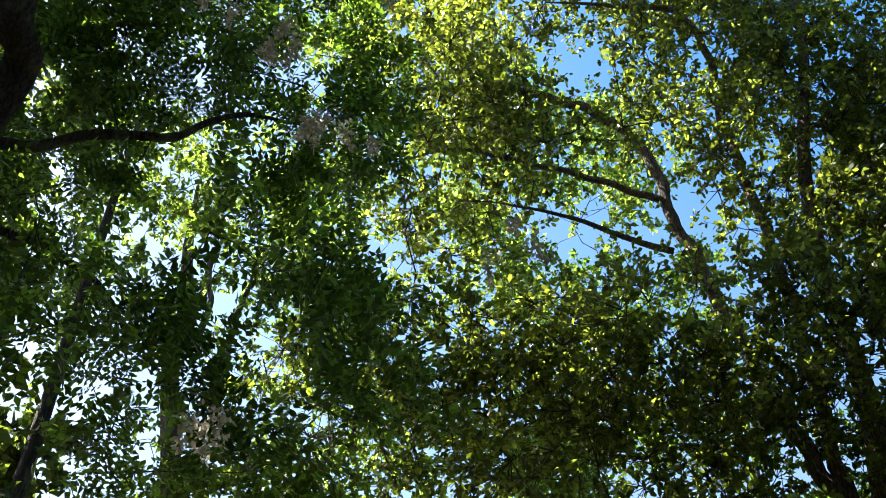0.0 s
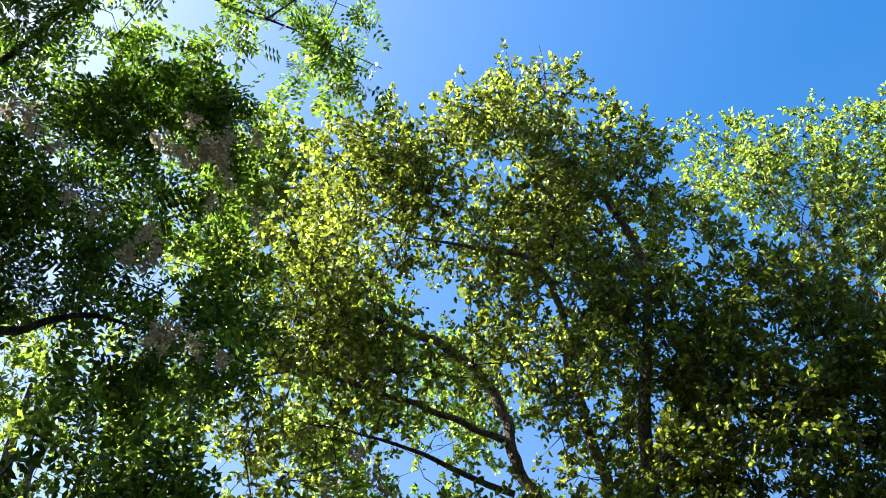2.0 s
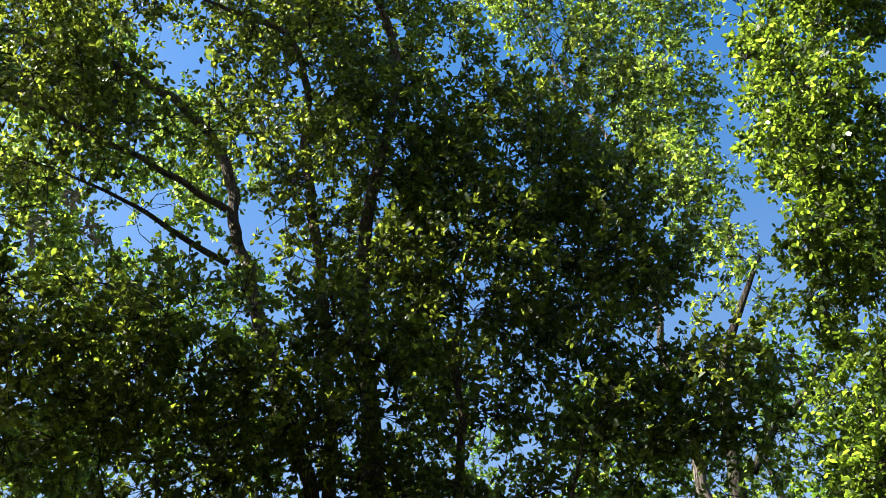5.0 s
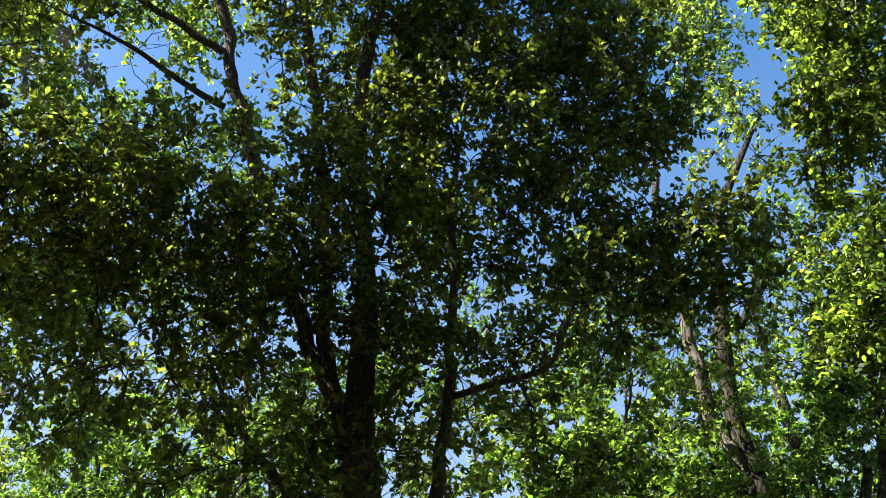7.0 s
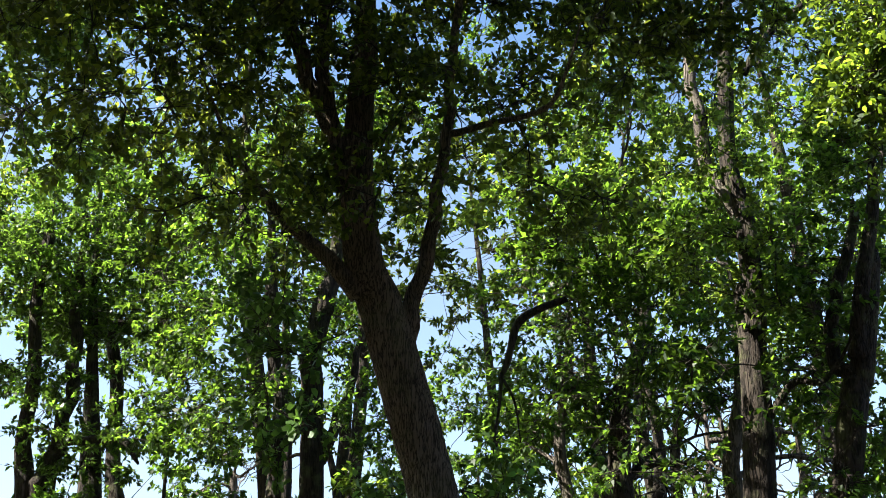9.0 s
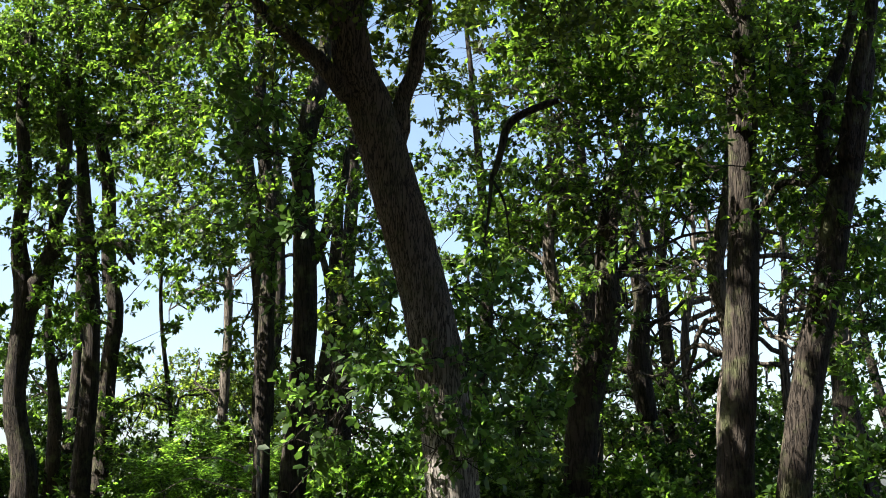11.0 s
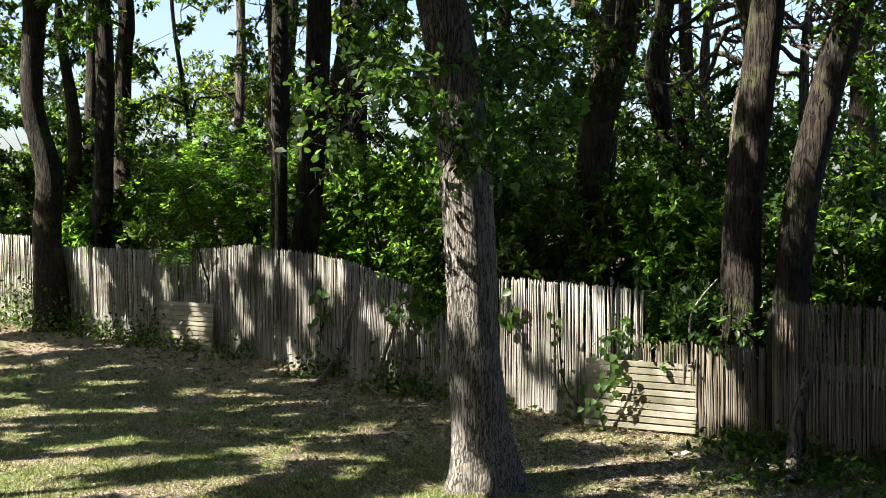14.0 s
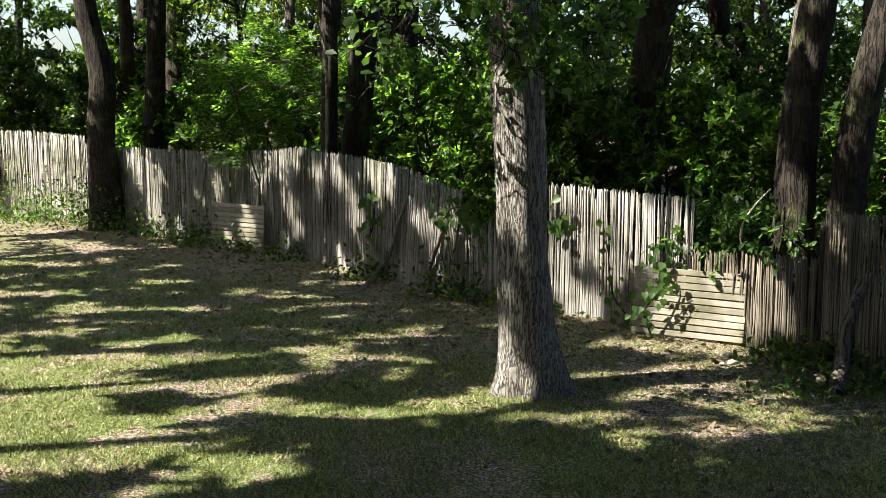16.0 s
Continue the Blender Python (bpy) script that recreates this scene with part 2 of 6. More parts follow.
class Wood:
    """Gathers tapered round lengths of wood into one mesh."""

    def __init__(self):
        self.v, self.f, self.n = [], [], 0

    def tube(self, pts, radii, sides=3, rough=0.0, flare=0.0):
        pts = np.asarray(pts, float)
        radii = np.asarray(radii, float)
        way = unit(np.gradient(pts, axis=0))
        ref = np.array([0.31, 0.95, 0.02])
        a = unit(np.cross(way, ref))
        b = np.cross(way, a)
        ang = np.linspace(0, 2 * math.pi, sides, endpoint=False)
        r = np.repeat(radii[:, None], sides, 1)
        if rough:
            # furrows that run along the stem, and swellings
            h = np.concatenate([[0], np.cumsum(np.linalg.norm(np.diff(pts, axis=0), axis=1))])
            k1, k2 = RNG.uniform(0, 6.28, 2)
            g = np.sin(9 * ang[None] + k1 + 1.3 * np.sin(2.1 * h[:, None] + 3 * ang[None])) * 0.5
            g = g + np.sin(17 * ang[None] + k2 + 1.7 * np.sin(3.7 * h[:, None] + 2 * ang[None] + k1)) * 0.4
            g = g + 0.9 * np.sin(3 * ang[None] + 1.1 * h[:, None] + k2) + 0.5 * RNG.normal(size=r.shape)
            r = r * (1 + rough * g)
            if flare:
                lobes = 0.6 + 0.4 * np.sin(5 * ang[None] + k1) + 0.25 * np.sin(3 * ang[None] + k2)
                r = r * (1 + flare * np.exp(-h[:, None] / 0.26) * lobes)
        ring = pts[:, None] + r[..., None] * (np.cos(ang)[None, :, None] * a[:, None] + np.sin(ang)[None, :, None] * b[:, None])
        m = len(pts)
        i = np.arange(m - 1)[:, None] * sides
        j = np.arange(sides)[None]
        jn = (j + 1) % sides
        quad = np.stack([i + j, i + jn, i + sides + jn, i + sides + j], -1).reshape(-1, 4) + self.n
        self.v.append(ring.reshape(-1, 3))
        self.f.append(quad)
        self.n += m * sides

    def mesh(self, name, mat, smooth=True):
        return mesh_from(name, np.vstack(self.v), np.vstack(self.f), mat, smooth)


# leaf outlines: along, across, lift; four-cornered faces
SIMPLE = (np.array([(0, 0, 0), (.34, .28, .09), (.76, .19, .05), (1, 0, -.10), (.76, -.19, .05), (.34, -.28, .09)]),
          np.array([(0, 1, 2, 3), (0, 3, 4, 5)]))
OBOVATE = (np.array([(0, 0, 0), (.45, .25, .08), (.94, .17, -.02), (.94, -.17, -.05), (.45, -.25, .08)]), np.array([(0, 1, 2, 3, 4)]))
POINTED = (np.array([(0, 0, 0), (.45, .27, .10), (1, 0, -.08), (.45, -.27, .10)]), np.array([(0, 1, 2, 3)]))


def pinnate(pairs=4):
    v, f = [], []
    for k in range(pairs):
        u = 0.16 + 0.74 * k / (pairs - 1)
        for s in (1, -1):
            o = len(v)
            v += [(u, 0, 0), (u + .09, s * .13, .03), (u + .10, s * .30, -.02), (u - .06, s * .16, .03)]
            f.append((o, o + 1, o + 2, o + 3) if s > 0 else (o, o + 3, o + 2, o + 1))
    o = len(v)
    v += [(.90, 0, 0), (1.02, .09, .02), (1.2, 0, -.03), (1.02, -.09, .02)]
    f.append((o, o + 3, o + 2, o + 1))
    return np.array(v), np.array(f)


PINNATE = pinnate()


def leaf_mesh(name, at, way, up, size, shape, mat):
    """One joined mesh of leaves, each with its place, direction, face and length."""
    v, f = shape
    way = unit(way)
    side = unit(np.cross(up, way))
    top = np.cross(way, side)
    w = at[:, None] + size[:, None, None] * (v[None, :, :1] * way[:, None] + v[None, :, 1:2] * side[:, None] + v[None, :, 2:] * top[:, None])
    q = f[None] + (np.arange(len(at)) * len(v))[:, None, None]
    return mesh_from(name, w.reshape(-1, 3), q.reshape(-1, f.shape[1]), mat)


# openings in the canopy: strokes on the ground, the fence and the trunks that the sun reaches, each with its half width
SHAFTS = []


def sunlit(*strokes, clear=1.5):
    """Strokes x, y, z to x, y, z, of a half width; leaves nearer than clear metres still shade them, and a few within four metres."""
    SHAFTS.extend((np.array(k[:3]), np.array(k[3:6]), k[6], clear) for k in strokes)


# bleached far run of the fence
sunlit((-9.82, 24.77, 1.24, -9.71, 24.73, 0.60, 0.15), (-9.55, 24.67, 0.73, -9.43, 24.63, 0.20, 0.28),
       (-8.82, 24.39, 1.83, -8.25, 24.17, 1.75, 0.18), (-8.32, 24.19, 1.71, -7.99, 24.06, 1.15, 0.20),
       (-8.85, 24.40, 1.32, -8.67, 24.33, 0.63, 0.11), (-8.67, 24.33, 0.50, -8.62, 24.31, 0.06, 0.11),
       (-8.07, 24.10, 0.90, -8.01, 24.07, 0.65, 0.11))
# grey runs
sunlit((-6.38, 22.29, 1.46, -6.09, 21.95, 1.13, 0.08), (-5.96, 21.79, 1.11, -5.74, 21.53, 0.79, 0.12),
       (-5.70, 21.48, 0.62, -5.80, 21.60, 0.22, 0.10), (-5.71, 21.49, 0.17, -5.52, 21.26, 0.06, 0.11),
       (-5.46, 21.20, 1.26, -5.53, 21.27, 1.09, 0.08), (-6.67, 22.63, 0.88, -6.60, 22.55, 0.71, 0.07),
       (-5.07, 20.81, 0.25, -4.99, 20.72, 0.13, 0.07), (-4.09, 19.82, 1.03, -4.02, 19.75, 0.83, 0.09))
# small panel
sunlit((-3.51, 18.87, 1.05, -3.37, 18.77, 0.62, 0.09), (-3.35, 18.76, 0.52, -3.38, 18.78, 0.32, 0.10),
       (-3.82, 19.09, 0.28, -3.75, 19.04, 0.14, 0.05))
# bulging run
sunlit((-3.36, 19.10, 1.38, -3.17, 18.91, 1.10, 0.09), (-3.09, 18.83, 1.56, -2.80, 18.46, 1.70, 0.08),
       (-2.70, 18.32, 1.76, -2.37, 17.86, 1.72, 0.09), (-2.48, 18.02, 0.79, -2.42, 17.91, 0.56, 0.08),
       (-2.71, 18.34, 1.04, -2.58, 18.15, 0.82, 0.04), (-2.03, 17.48, 1.52, -1.97, 17.41, 1.34, 0.04))
# sagging run
sunlit((-1.70, 17.06, 1.68, -1.50, 16.72, 1.35, 0.09), (-1.50, 16.72, 1.30, -1.37, 16.51, 1.04, 0.11),
       (-1.32, 16.43, 1.00, -1.23, 16.29, 0.80, 0.08), (-1.14, 16.17, 1.69, -0.99, 15.95, 1.61, 0.06),
       (-0.81, 15.68, 1.62, -0.75, 15.59, 1.42, 0.11), (-0.83, 15.72, 1.37, -0.93, 15.85, 1.18, 0.10),
       (-1.64, 16.95, 0.26, -1.51, 16.75, 0.05, 0.08), (-2.67, 18.28, 0.33, -2.61, 18.20, 0.24, 0.04),
       (-0.33, 14.99, 0.96, -0.14, 14.72, 0.89, 0.09), (-0.07, 14.63, 0.84, 0.05, 14.47, 0.90, 0.06),
       (-0.09, 14.66, 0.49, -0.02, 14.55, 0.25, 0.06))
# broken stretch and the pale run
sunlit((0.18, 14.31, 0.80, 0.33, 14.17, 0.67, 0.08), (1.37, 13.13, 1.48, 1.71, 12.83, 1.43, 0.06),
       (1.77, 12.78, 1.37, 2.18, 12.41, 1.34, 0.08), (2.23, 12.34, 1.29, 2.34, 12.21, 0.92, 0.14),
       (2.04, 12.55, 1.21, 2.19, 12.40, 0.83, 0.12), (2.44, 12.09, 1.19, 2.56, 11.95, 0.95, 0.09),
       (1.75, 12.80, 0.95, 1.95, 12.63, 0.68, 0.08), (1.38, 13.12, 0.84, 1.40, 13.10, 0.65, 0.08),
       (1.39, 13.11, 0.39, 1.56, 12.97, 0.24, 0.07), (1.58, 12.95, 0.17, 1.82, 12.74, 0.12, 0.08),
       (1.99, 12.59, 0.60, 2.05, 12.54, 0.48, 0.04), (2.58, 11.93, 1.40, 2.59, 11.91, 1.26, 0.04))
# large panel
sunlit((2.50, 11.68, 0.62, 2.66, 11.57, 0.42, 0.09), (2.67, 11.56, 0.39, 2.78, 11.50, 0.09, 0.11),
       (2.86, 11.44, 0.10, 2.96, 11.38, 0.03, 0.07), (3.03, 11.33, 0.34, 3.07, 11.31, 0.12, 0.05),
       (2.42, 11.73, 0.20, 2.46, 11.70, 0.13, 0.04), (2.87, 11.43, 0.72, 2.88, 11.43, 0.60, 0.04),
       (2.59, 11.62, 0.81, 2.68, 11.56, 0.79, 0.04), (3.06, 11.31, 0.62, 3.09, 11.29, 0.53, 0.03))
# low brown run
sunlit((3.27, 11.22, 0.87, 3.26, 11.22, 0.69, 0.05), (3.31, 11.19, 0.61, 3.35, 11.17, 0.49, 0.04),
       (3.42, 11.12, 0.68, 3.50, 11.07, 0.48, 0.04), (3.52, 11.06, 0.43, 3.57, 11.03, 0.30, 0.04),
       (3.42, 11.12, 0.80, 3.44, 11.11, 0.74, 0.02), (3.94, 10.66, 1.18, 3.97, 10.62, 1.06, 0.02))
# oak trunk
sunlit((0.48, 9.20, 2.69, 0.58, 9.20, 2.27, 0.09), (0.58, 9.20, 2.25, 0.67, 9.20, 2.17, 0.10),
       (0.53, 9.20, 2.08, 0.70, 9.20, 1.89, 0.06), (0.48, 9.20, 1.84, 0.51, 9.20, 1.62, 0.05),
       (0.63, 9.20, 1.84, 0.70, 9.20, 1.77, 0.04), (0.49, 9.20, 0.52, 0.49, 9.20, 0.22, 0.05),
       (0.52, 9.20, 0.22, 0.47, 9.20, 0.07, 0.08), (0.69, 9.20, 0.07, 0.82, 9.20, 0.02, 0.04), clear=0.3)
# ash trunk
sunlit((3.74, 11.45, 1.68, 3.79, 11.45, 1.44, 0.08), (3.64, 11.45, 1.74, 3.68, 11.45, 1.65, 0.04),
       (3.73, 11.45, 1.29, 3.77, 11.45, 1.02, 0.06), (3.53, 11.45, 1.92, 3.57, 11.45, 1.77, 0.03),
       (3.61, 11.45, 1.08, 3.65, 11.45, 0.97, 0.04))
# far lawn
sunlit((-9.23, 23.09, 0.00, -8.07, 22.23, 0.00, 0.36), (-7.48, 20.59, 0.00, -5.97, 19.17, 0.00, 0.13),
       (-7.13, 17.53, 0.00, -6.10, 17.21, 0.00, 0.13), (-5.89, 14.64, 0.00, -5.59, 14.46, 0.00, 0.06),
       (-4.64, 13.23, 0.00, -3.77, 13.38, 0.00, 0.08), (-3.31, 13.49, 0.00, -3.07, 13.38, 0.00, 0.06),
       (-1.63, 13.77, 0.00, -0.99, 13.94, 0.00, 0.04), (-1.39, 12.93, 0.00, -1.23, 13.04, 0.00, 0.05),
       (-2.02, 13.46, 0.00, -1.95, 13.46, 0.00, 0.04), (-4.36, 15.51, 0.00, -3.73, 15.61, 0.00, 0.04),
       (-1.41, 15.36, 0.00, -1.09, 15.51, 0.00, 0.03))
# middle of the lawn
sunlit((-4.56, 10.95, 0.00, -3.89, 10.10, 0.00, 0.23), (-3.74, 8.92, 0.00, -3.21, 8.27, 0.00, 0.36),
       (-3.51, 9.48, 0.00, -3.00, 8.58, 0.00, 0.20), (-3.72, 10.22, 0.00, -3.24, 10.45, 0.00, 0.10),
       (-3.44, 11.29, 0.00, -2.86, 11.64, 0.00, 0.08), (-3.10, 10.33, 0.00, -2.31, 10.77, 0.00, 0.14),
       (-3.20, 9.48, 0.00, -2.37, 9.58, 0.00, 0.10), (-2.24, 9.48, 0.00, -1.50, 9.93, 0.00, 0.11),
       (-1.68, 11.13, 0.00, -1.11, 10.82, 0.00, 0.08), (-0.94, 10.77, 0.00, -0.25, 10.57, 0.00, 0.05),
       (-0.55, 9.89, 0.00, -0.44, 9.93, 0.00, 0.05), (-0.88, 11.58, 0.00, -0.39, 11.64, 0.00, 0.04),
       (-0.32, 12.25, 0.00, -0.22, 12.32, 0.00, 0.05))
# near lawn
sunlit((-1.97, 8.89, 0.00, -1.50, 8.96, 0.00, 0.10), (-1.24, 8.78, 0.00, -0.67, 8.67, 0.00, 0.08),
       (-0.67, 8.67, 0.00, -0.11, 8.55, 0.00, 0.07), (-3.06, 7.45, 0.00, -2.68, 7.39, 0.00, 0.14),
       (-2.58, 7.81, 0.00, -2.02, 7.77, 0.00, 0.07), (-1.53, 7.39, 0.00, -1.23, 7.55, 0.00, 0.06),
       (-1.12, 7.30, 0.00, -1.06, 7.33, 0.00, 0.05), (0.03, 8.99, 0.00, 0.31, 8.85, 0.00, 0.06),
       (0.70, 8.67, 0.00, 0.98, 8.46, 0.00, 0.06), (1.03, 8.55, 0.00, 1.30, 8.67, 0.00, 0.06),
       (1.65, 9.17, 0.00, 1.85, 9.23, 0.00, 0.04), (1.28, 8.04, 0.00, 1.50, 8.09, 0.00, 0.03))
# by the fence foot
sunlit((1.46, 9.95, 0.00, 2.13, 10.10, 0.00, 0.04), (2.21, 10.22, 0.00, 2.63, 10.38, 0.00, 0.08),
       (2.01, 11.29, 0.00, 2.15, 11.08, 0.00, 0.07), (2.42, 11.21, 0.00, 2.94, 10.95, 0.00, 0.06),
       (2.81, 10.57, 0.00, 2.82, 10.33, 0.00, 0.05), (2.56, 9.48, 0.00, 2.84, 9.25, 0.00, 0.03),
       (2.50, 8.89, 0.00, 2.59, 8.55, 0.00, 0.04), (2.00, 8.18, 0.00, 2.33, 8.12, 0.00, 0.04),
       (2.68, 8.24, 0.00, 2.83, 8.30, 0.00, 0.03), (3.39, 9.84, 0.00, 3.51, 9.93, 0.00, 0.03),
       (2.95, 8.75, 0.00, 3.02, 8.62, -0.00, 0.03))
# shrubs and boughs that catch the sun
sunlit((-2.9, 19.3, 3.9, -2.9, 19.3, 3.9, 0.75), (-0.5, 8.65, 3.35, -0.1, 8.6, 3.5, 0.38), (-7.25, 22.2, 4.8, -7.0, 22.3, 3.2, 0.6),
       (-1.2, 18.3, 7.2, -1.2, 18.3, 7.2, 0.4), (4.5, 14.1, 4.4, 4.5, 14.1, 4.4, 0.6), (2.7, 16.1, 5.6, 2.7, 16.1, 5.6, 0.6),
       (6.4, 19.0, 4.0, 9.2, 17.0, 3.4, 0.6), (3.6, 22.0, 3.8, 3.6, 22.0, 3.8, 0.5))

SUN_U = unit(np.cross(np.array(SUN_WAY), (0.0, 0.0, 1.0)))
SUN_V = np.cross(SUN_U, np.array(SUN_WAY))


def shading(at, size):
    """Which of the leaves at these places would keep the sun from a sunlit stroke."""
    across = np.stack([at @ SUN_U, at @ SUN_V], 1)
    along = at @ np.array(SUN_WAY)
    lo, hi = across.min(0), across.max(0)
    out = np.zeros(len(at), bool)
    few = np.random.default_rng(len(at)).random(len(at)) > 0.14
    for k, (a, b, r, clear) in enumerate(SHAFTS):
        p, q = np.array([a @ SUN_U, a @ SUN_V]), np.array([b @ SUN_U, b @ SUN_V])
        if (np.maximum(p, q) + r + 0.4 < lo).any() or (np.minimum(p, q) - r - 0.4 > hi).any():
            continue
        d = q - p
        u = np.clip((across - p) @ d / (d @ d + 1e-9), 0, 1)
        off = across - p - u[:, None] * d
        ang = np.arctan2(off[:, 1], off[:, 0])
        edge = r * (1 + 0.32 * np.sin(3 * ang + k) + 0.26 * np.sin(8 * ang + 2.3 * k) + 0.2 * np.sin(9 * u + k)) + 0.05 + 0.42 * size
        far = along - (a + u[:, None] * (b - a)) @ np.array(SUN_WAY)
        out |= (np.hypot(off[:, 0], off[:, 1]) < edge) & (far > clear) & ((far > 4) | few)
    return out


class Crown:
    """Boughs, twigs and leaves that grow from given limbs into rounded masses."""

    def __init__(self, seed, size=0.11, twigs=7, leaves=18, reach=0.5, shape=POINTED, up=0.9, bare=False, tuft=False, flat=1.0):
        self.rng, self.bare, self.tuft, self.flat = np.random.default_rng(seed), bare, tuft, flat
        self.size, self.twigs, self.leaves, self.reach, self.shape, self.up = size, twigs, leaves, reach, shape, up
        self.nodes, self.heart, self.wood = [], [], Wood()
        self.at, self.way, self.face, self.len = [], [], [], []

    def limb(self, pts, start=0.3):
        self.nodes += list(pts[int(len(pts) * start):])

    def mass(self, x, y, z, wide, deep, high, count, turn=0.0):
        """A rounded mass of foliage about (x, y, z), in metres, turned by degrees, of so many sprays or layers."""
        g = self.rng
        if count < 8:
            # given as layers of leaf over the mass's outline
            leaf = (0.115 if self.shape is PINNATE else 0.135 if self.shape is POINTED else 0.165) * self.size ** 2
            count = max(4, round(count * math.pi * wide * high / (self.twigs * self.leaves * leaf)))
        p = unit(g.normal(size=(count, 3))) * (g.uniform(0.12, 1, size=(count, 1)) ** 0.42)
        p = p * (wide, deep, high)
        c, s = math.cos(radians(turn)), math.sin(radians(turn))
        q = np.stack([x + c * p[:, 0] - s * p[:, 1], y + s * p[:, 0] + c * p[:, 1], z + p[:, 2]], 1)
        if len(q):
            self.heart.append(q)

    def grow(self):
        g = self.rng
        hearts = np.vstack(self.heart)
        nodes = np.array(self.nodes)
        first = np.linalg.norm(hearts[:, None] - nodes[None, ::3], axis=2).min(1)
        pool = np.empty((len(nodes) + 3 * len(hearts), 3))
        pool[:len(nodes)] = nodes
        n = len(nodes)
        for i in np.argsort(first):
            h = hearts[i]
            far = np.linalg.norm(pool[:n] - h, axis=1)
            k = int(np.argmin(far))
            a, d = pool[k], far[k]
            mid = (a + h) / 2 + g.normal(size=3) * 0.10 * d + np.array([0, 0, 0.08 * d])
            q = (a + mid) / 2 + g.normal(size=3) * 0.04 * d
            r = 0.006 + 0.006 * min(d, 2.5)
            if self.bare:
                self.wood.tube([a, q, mid, (mid + h) / 2 + g.normal(size=3) * 0.03 * d, h], np.linspace(r, 0.005, 5), 3)
            else:
                self.wood.tube([a, mid, h], (r, 0.6 * r, 0.005), 3)
            pool[n], pool[n + 1], pool[n + 2] = mid, (mid + h) / 2, h
            n += 3
            m = max(2, int(g.normal(self.twigs, 1.2)))
            out = unit(h - a)
            for _ in range(m):
                w = unit((unit(g.normal(size=3)) + 0.7 * out + np.array([0, 0, 0.1])) * (1, 1, self.flat))
                ln = self.reach * g.uniform(0.55, 1.15)
                tip = h + w * ln + np.array([0, 0, -0.10 * ln])
                bend = h + w * ln * 0.5 + g.normal(size=3) * 0.05 * ln
                if self.bare:
                    self.wood.tube([h, tip], (0.006, 0.002), 3)
                k = max(3, int(g.normal(self.leaves, 2)))
                s = g.uniform(0.12, 1.05, k)[:, None]
                if self.tuft:
                    # leaves crowd in tufts at the end and half way
                    s = np.where(g.random((k, 1)) < 0.6, 1.0, 0.55) + g.normal(size=(k, 1)) * 0.05
                spot = (1 - s) ** 2 * h + 2 * s * (1 - s) * bend + s ** 2 * tip
                self.at.append(spot + g.normal(size=(k, 3)) * 0.02)
                self.way.append(unit(g.normal(size=(k, 3)) * 0.8 + w * (0.45 if self.tuft else 0.9) + np.array([0, 0, -0.15])))
                self.face.append(unit(g.normal(size=(k, 3)) * 0.55 + np.array([0, 0, self.up])))
                self.len.append(self.size * g.uniform(0.6, 1.25, k))

    def build(self, parent, mat, wood_mat=None, word="crown"):
        self.grow()
        tagged(part("branchwork", self.wood.mesh("branchwork", wood_mat or TWIG_BARK), parent), kind="stuff")
        at, size = np.vstack(self.at), np.concatenate(self.len)
        keep = ~shading(at, size)
        ob = part(word, leaf_mesh(word, at[keep], np.vstack(self.way)[keep], np.vstack(self.face)[keep], size[keep], self.shape, mat), parent)
        ob["kind"] = "stuff"
        return ob


def stem(name, parent, mat, points, radii, sides=14, rough=0.05, flare=0.0, steps=8, label=""):
    """A trunk or limb through the given points, with its thickness at each; returns its middle line."""
    if name == "trunk" and points[0][2] > -0.05:
        points, radii = [(points[0][0], points[0][1], -0.1), *points], [radii[0] * 1.05, *radii]
    line = smooth_path([(*p, r) for p, r in zip(points, radii)], steps)
    if name != "trunk":
        # small kinks where side shoots left the wood
        h = np.concatenate([[0], np.cumsum(np.linalg.norm(np.diff(line[:, :3], axis=0), axis=1))])
        k = RNG.uniform(0, 6.28, 6)
        kink = np.stack([np.sin(5.3 * h + k[i]) + 0.7 * np.sin(11.9 * h + k[i + 3]) for i in range(3)], 1)
        line[:, :3] += kink * 0.3 * line[:, 3:]
    w = Wood()
    w.tube(line[:, :3], np.maximum(line[:, 3], 0.004), sides, rough, flare)
    part(name, w.mesh(name, mat), parent, label)
    return line[:, :3]


# ---- ground ----
def ground_height(x, y):
    return 0.035 * noise.noise((x * 0.35, y * 0.35, 0.0)) + 0.012 * noise.noise((x * 1.7, y * 1.7, 3.0))


def build_ground():
    inner = np.linspace(-16, 16, 129)
    outer = np.array([18, 21, 26, 34, 48, 75, 120, 220, 450, 900])
    xs = np.concatenate([-outer[::-1], inner, outer])
    ys = np.concatenate([-outer[::-1], inner, outer]) + 10
    v = np.array([(x, y, ground_height(x, y)) for y in ys for x in xs])
    w, h = len(xs), len(ys)
    i = (np.arange(h - 1)[:, None] * w + np.arange(w - 1)[None]).ravel()
    f = np.stack([i, i + 1, i + w + 1, i + w], 1)
    tagged(new("ground", mesh_from("ground", v, f, GROUND, True)), "patchy lawn giving way to brown leaf litter under trees", "ground", kind="structure")


build_ground()


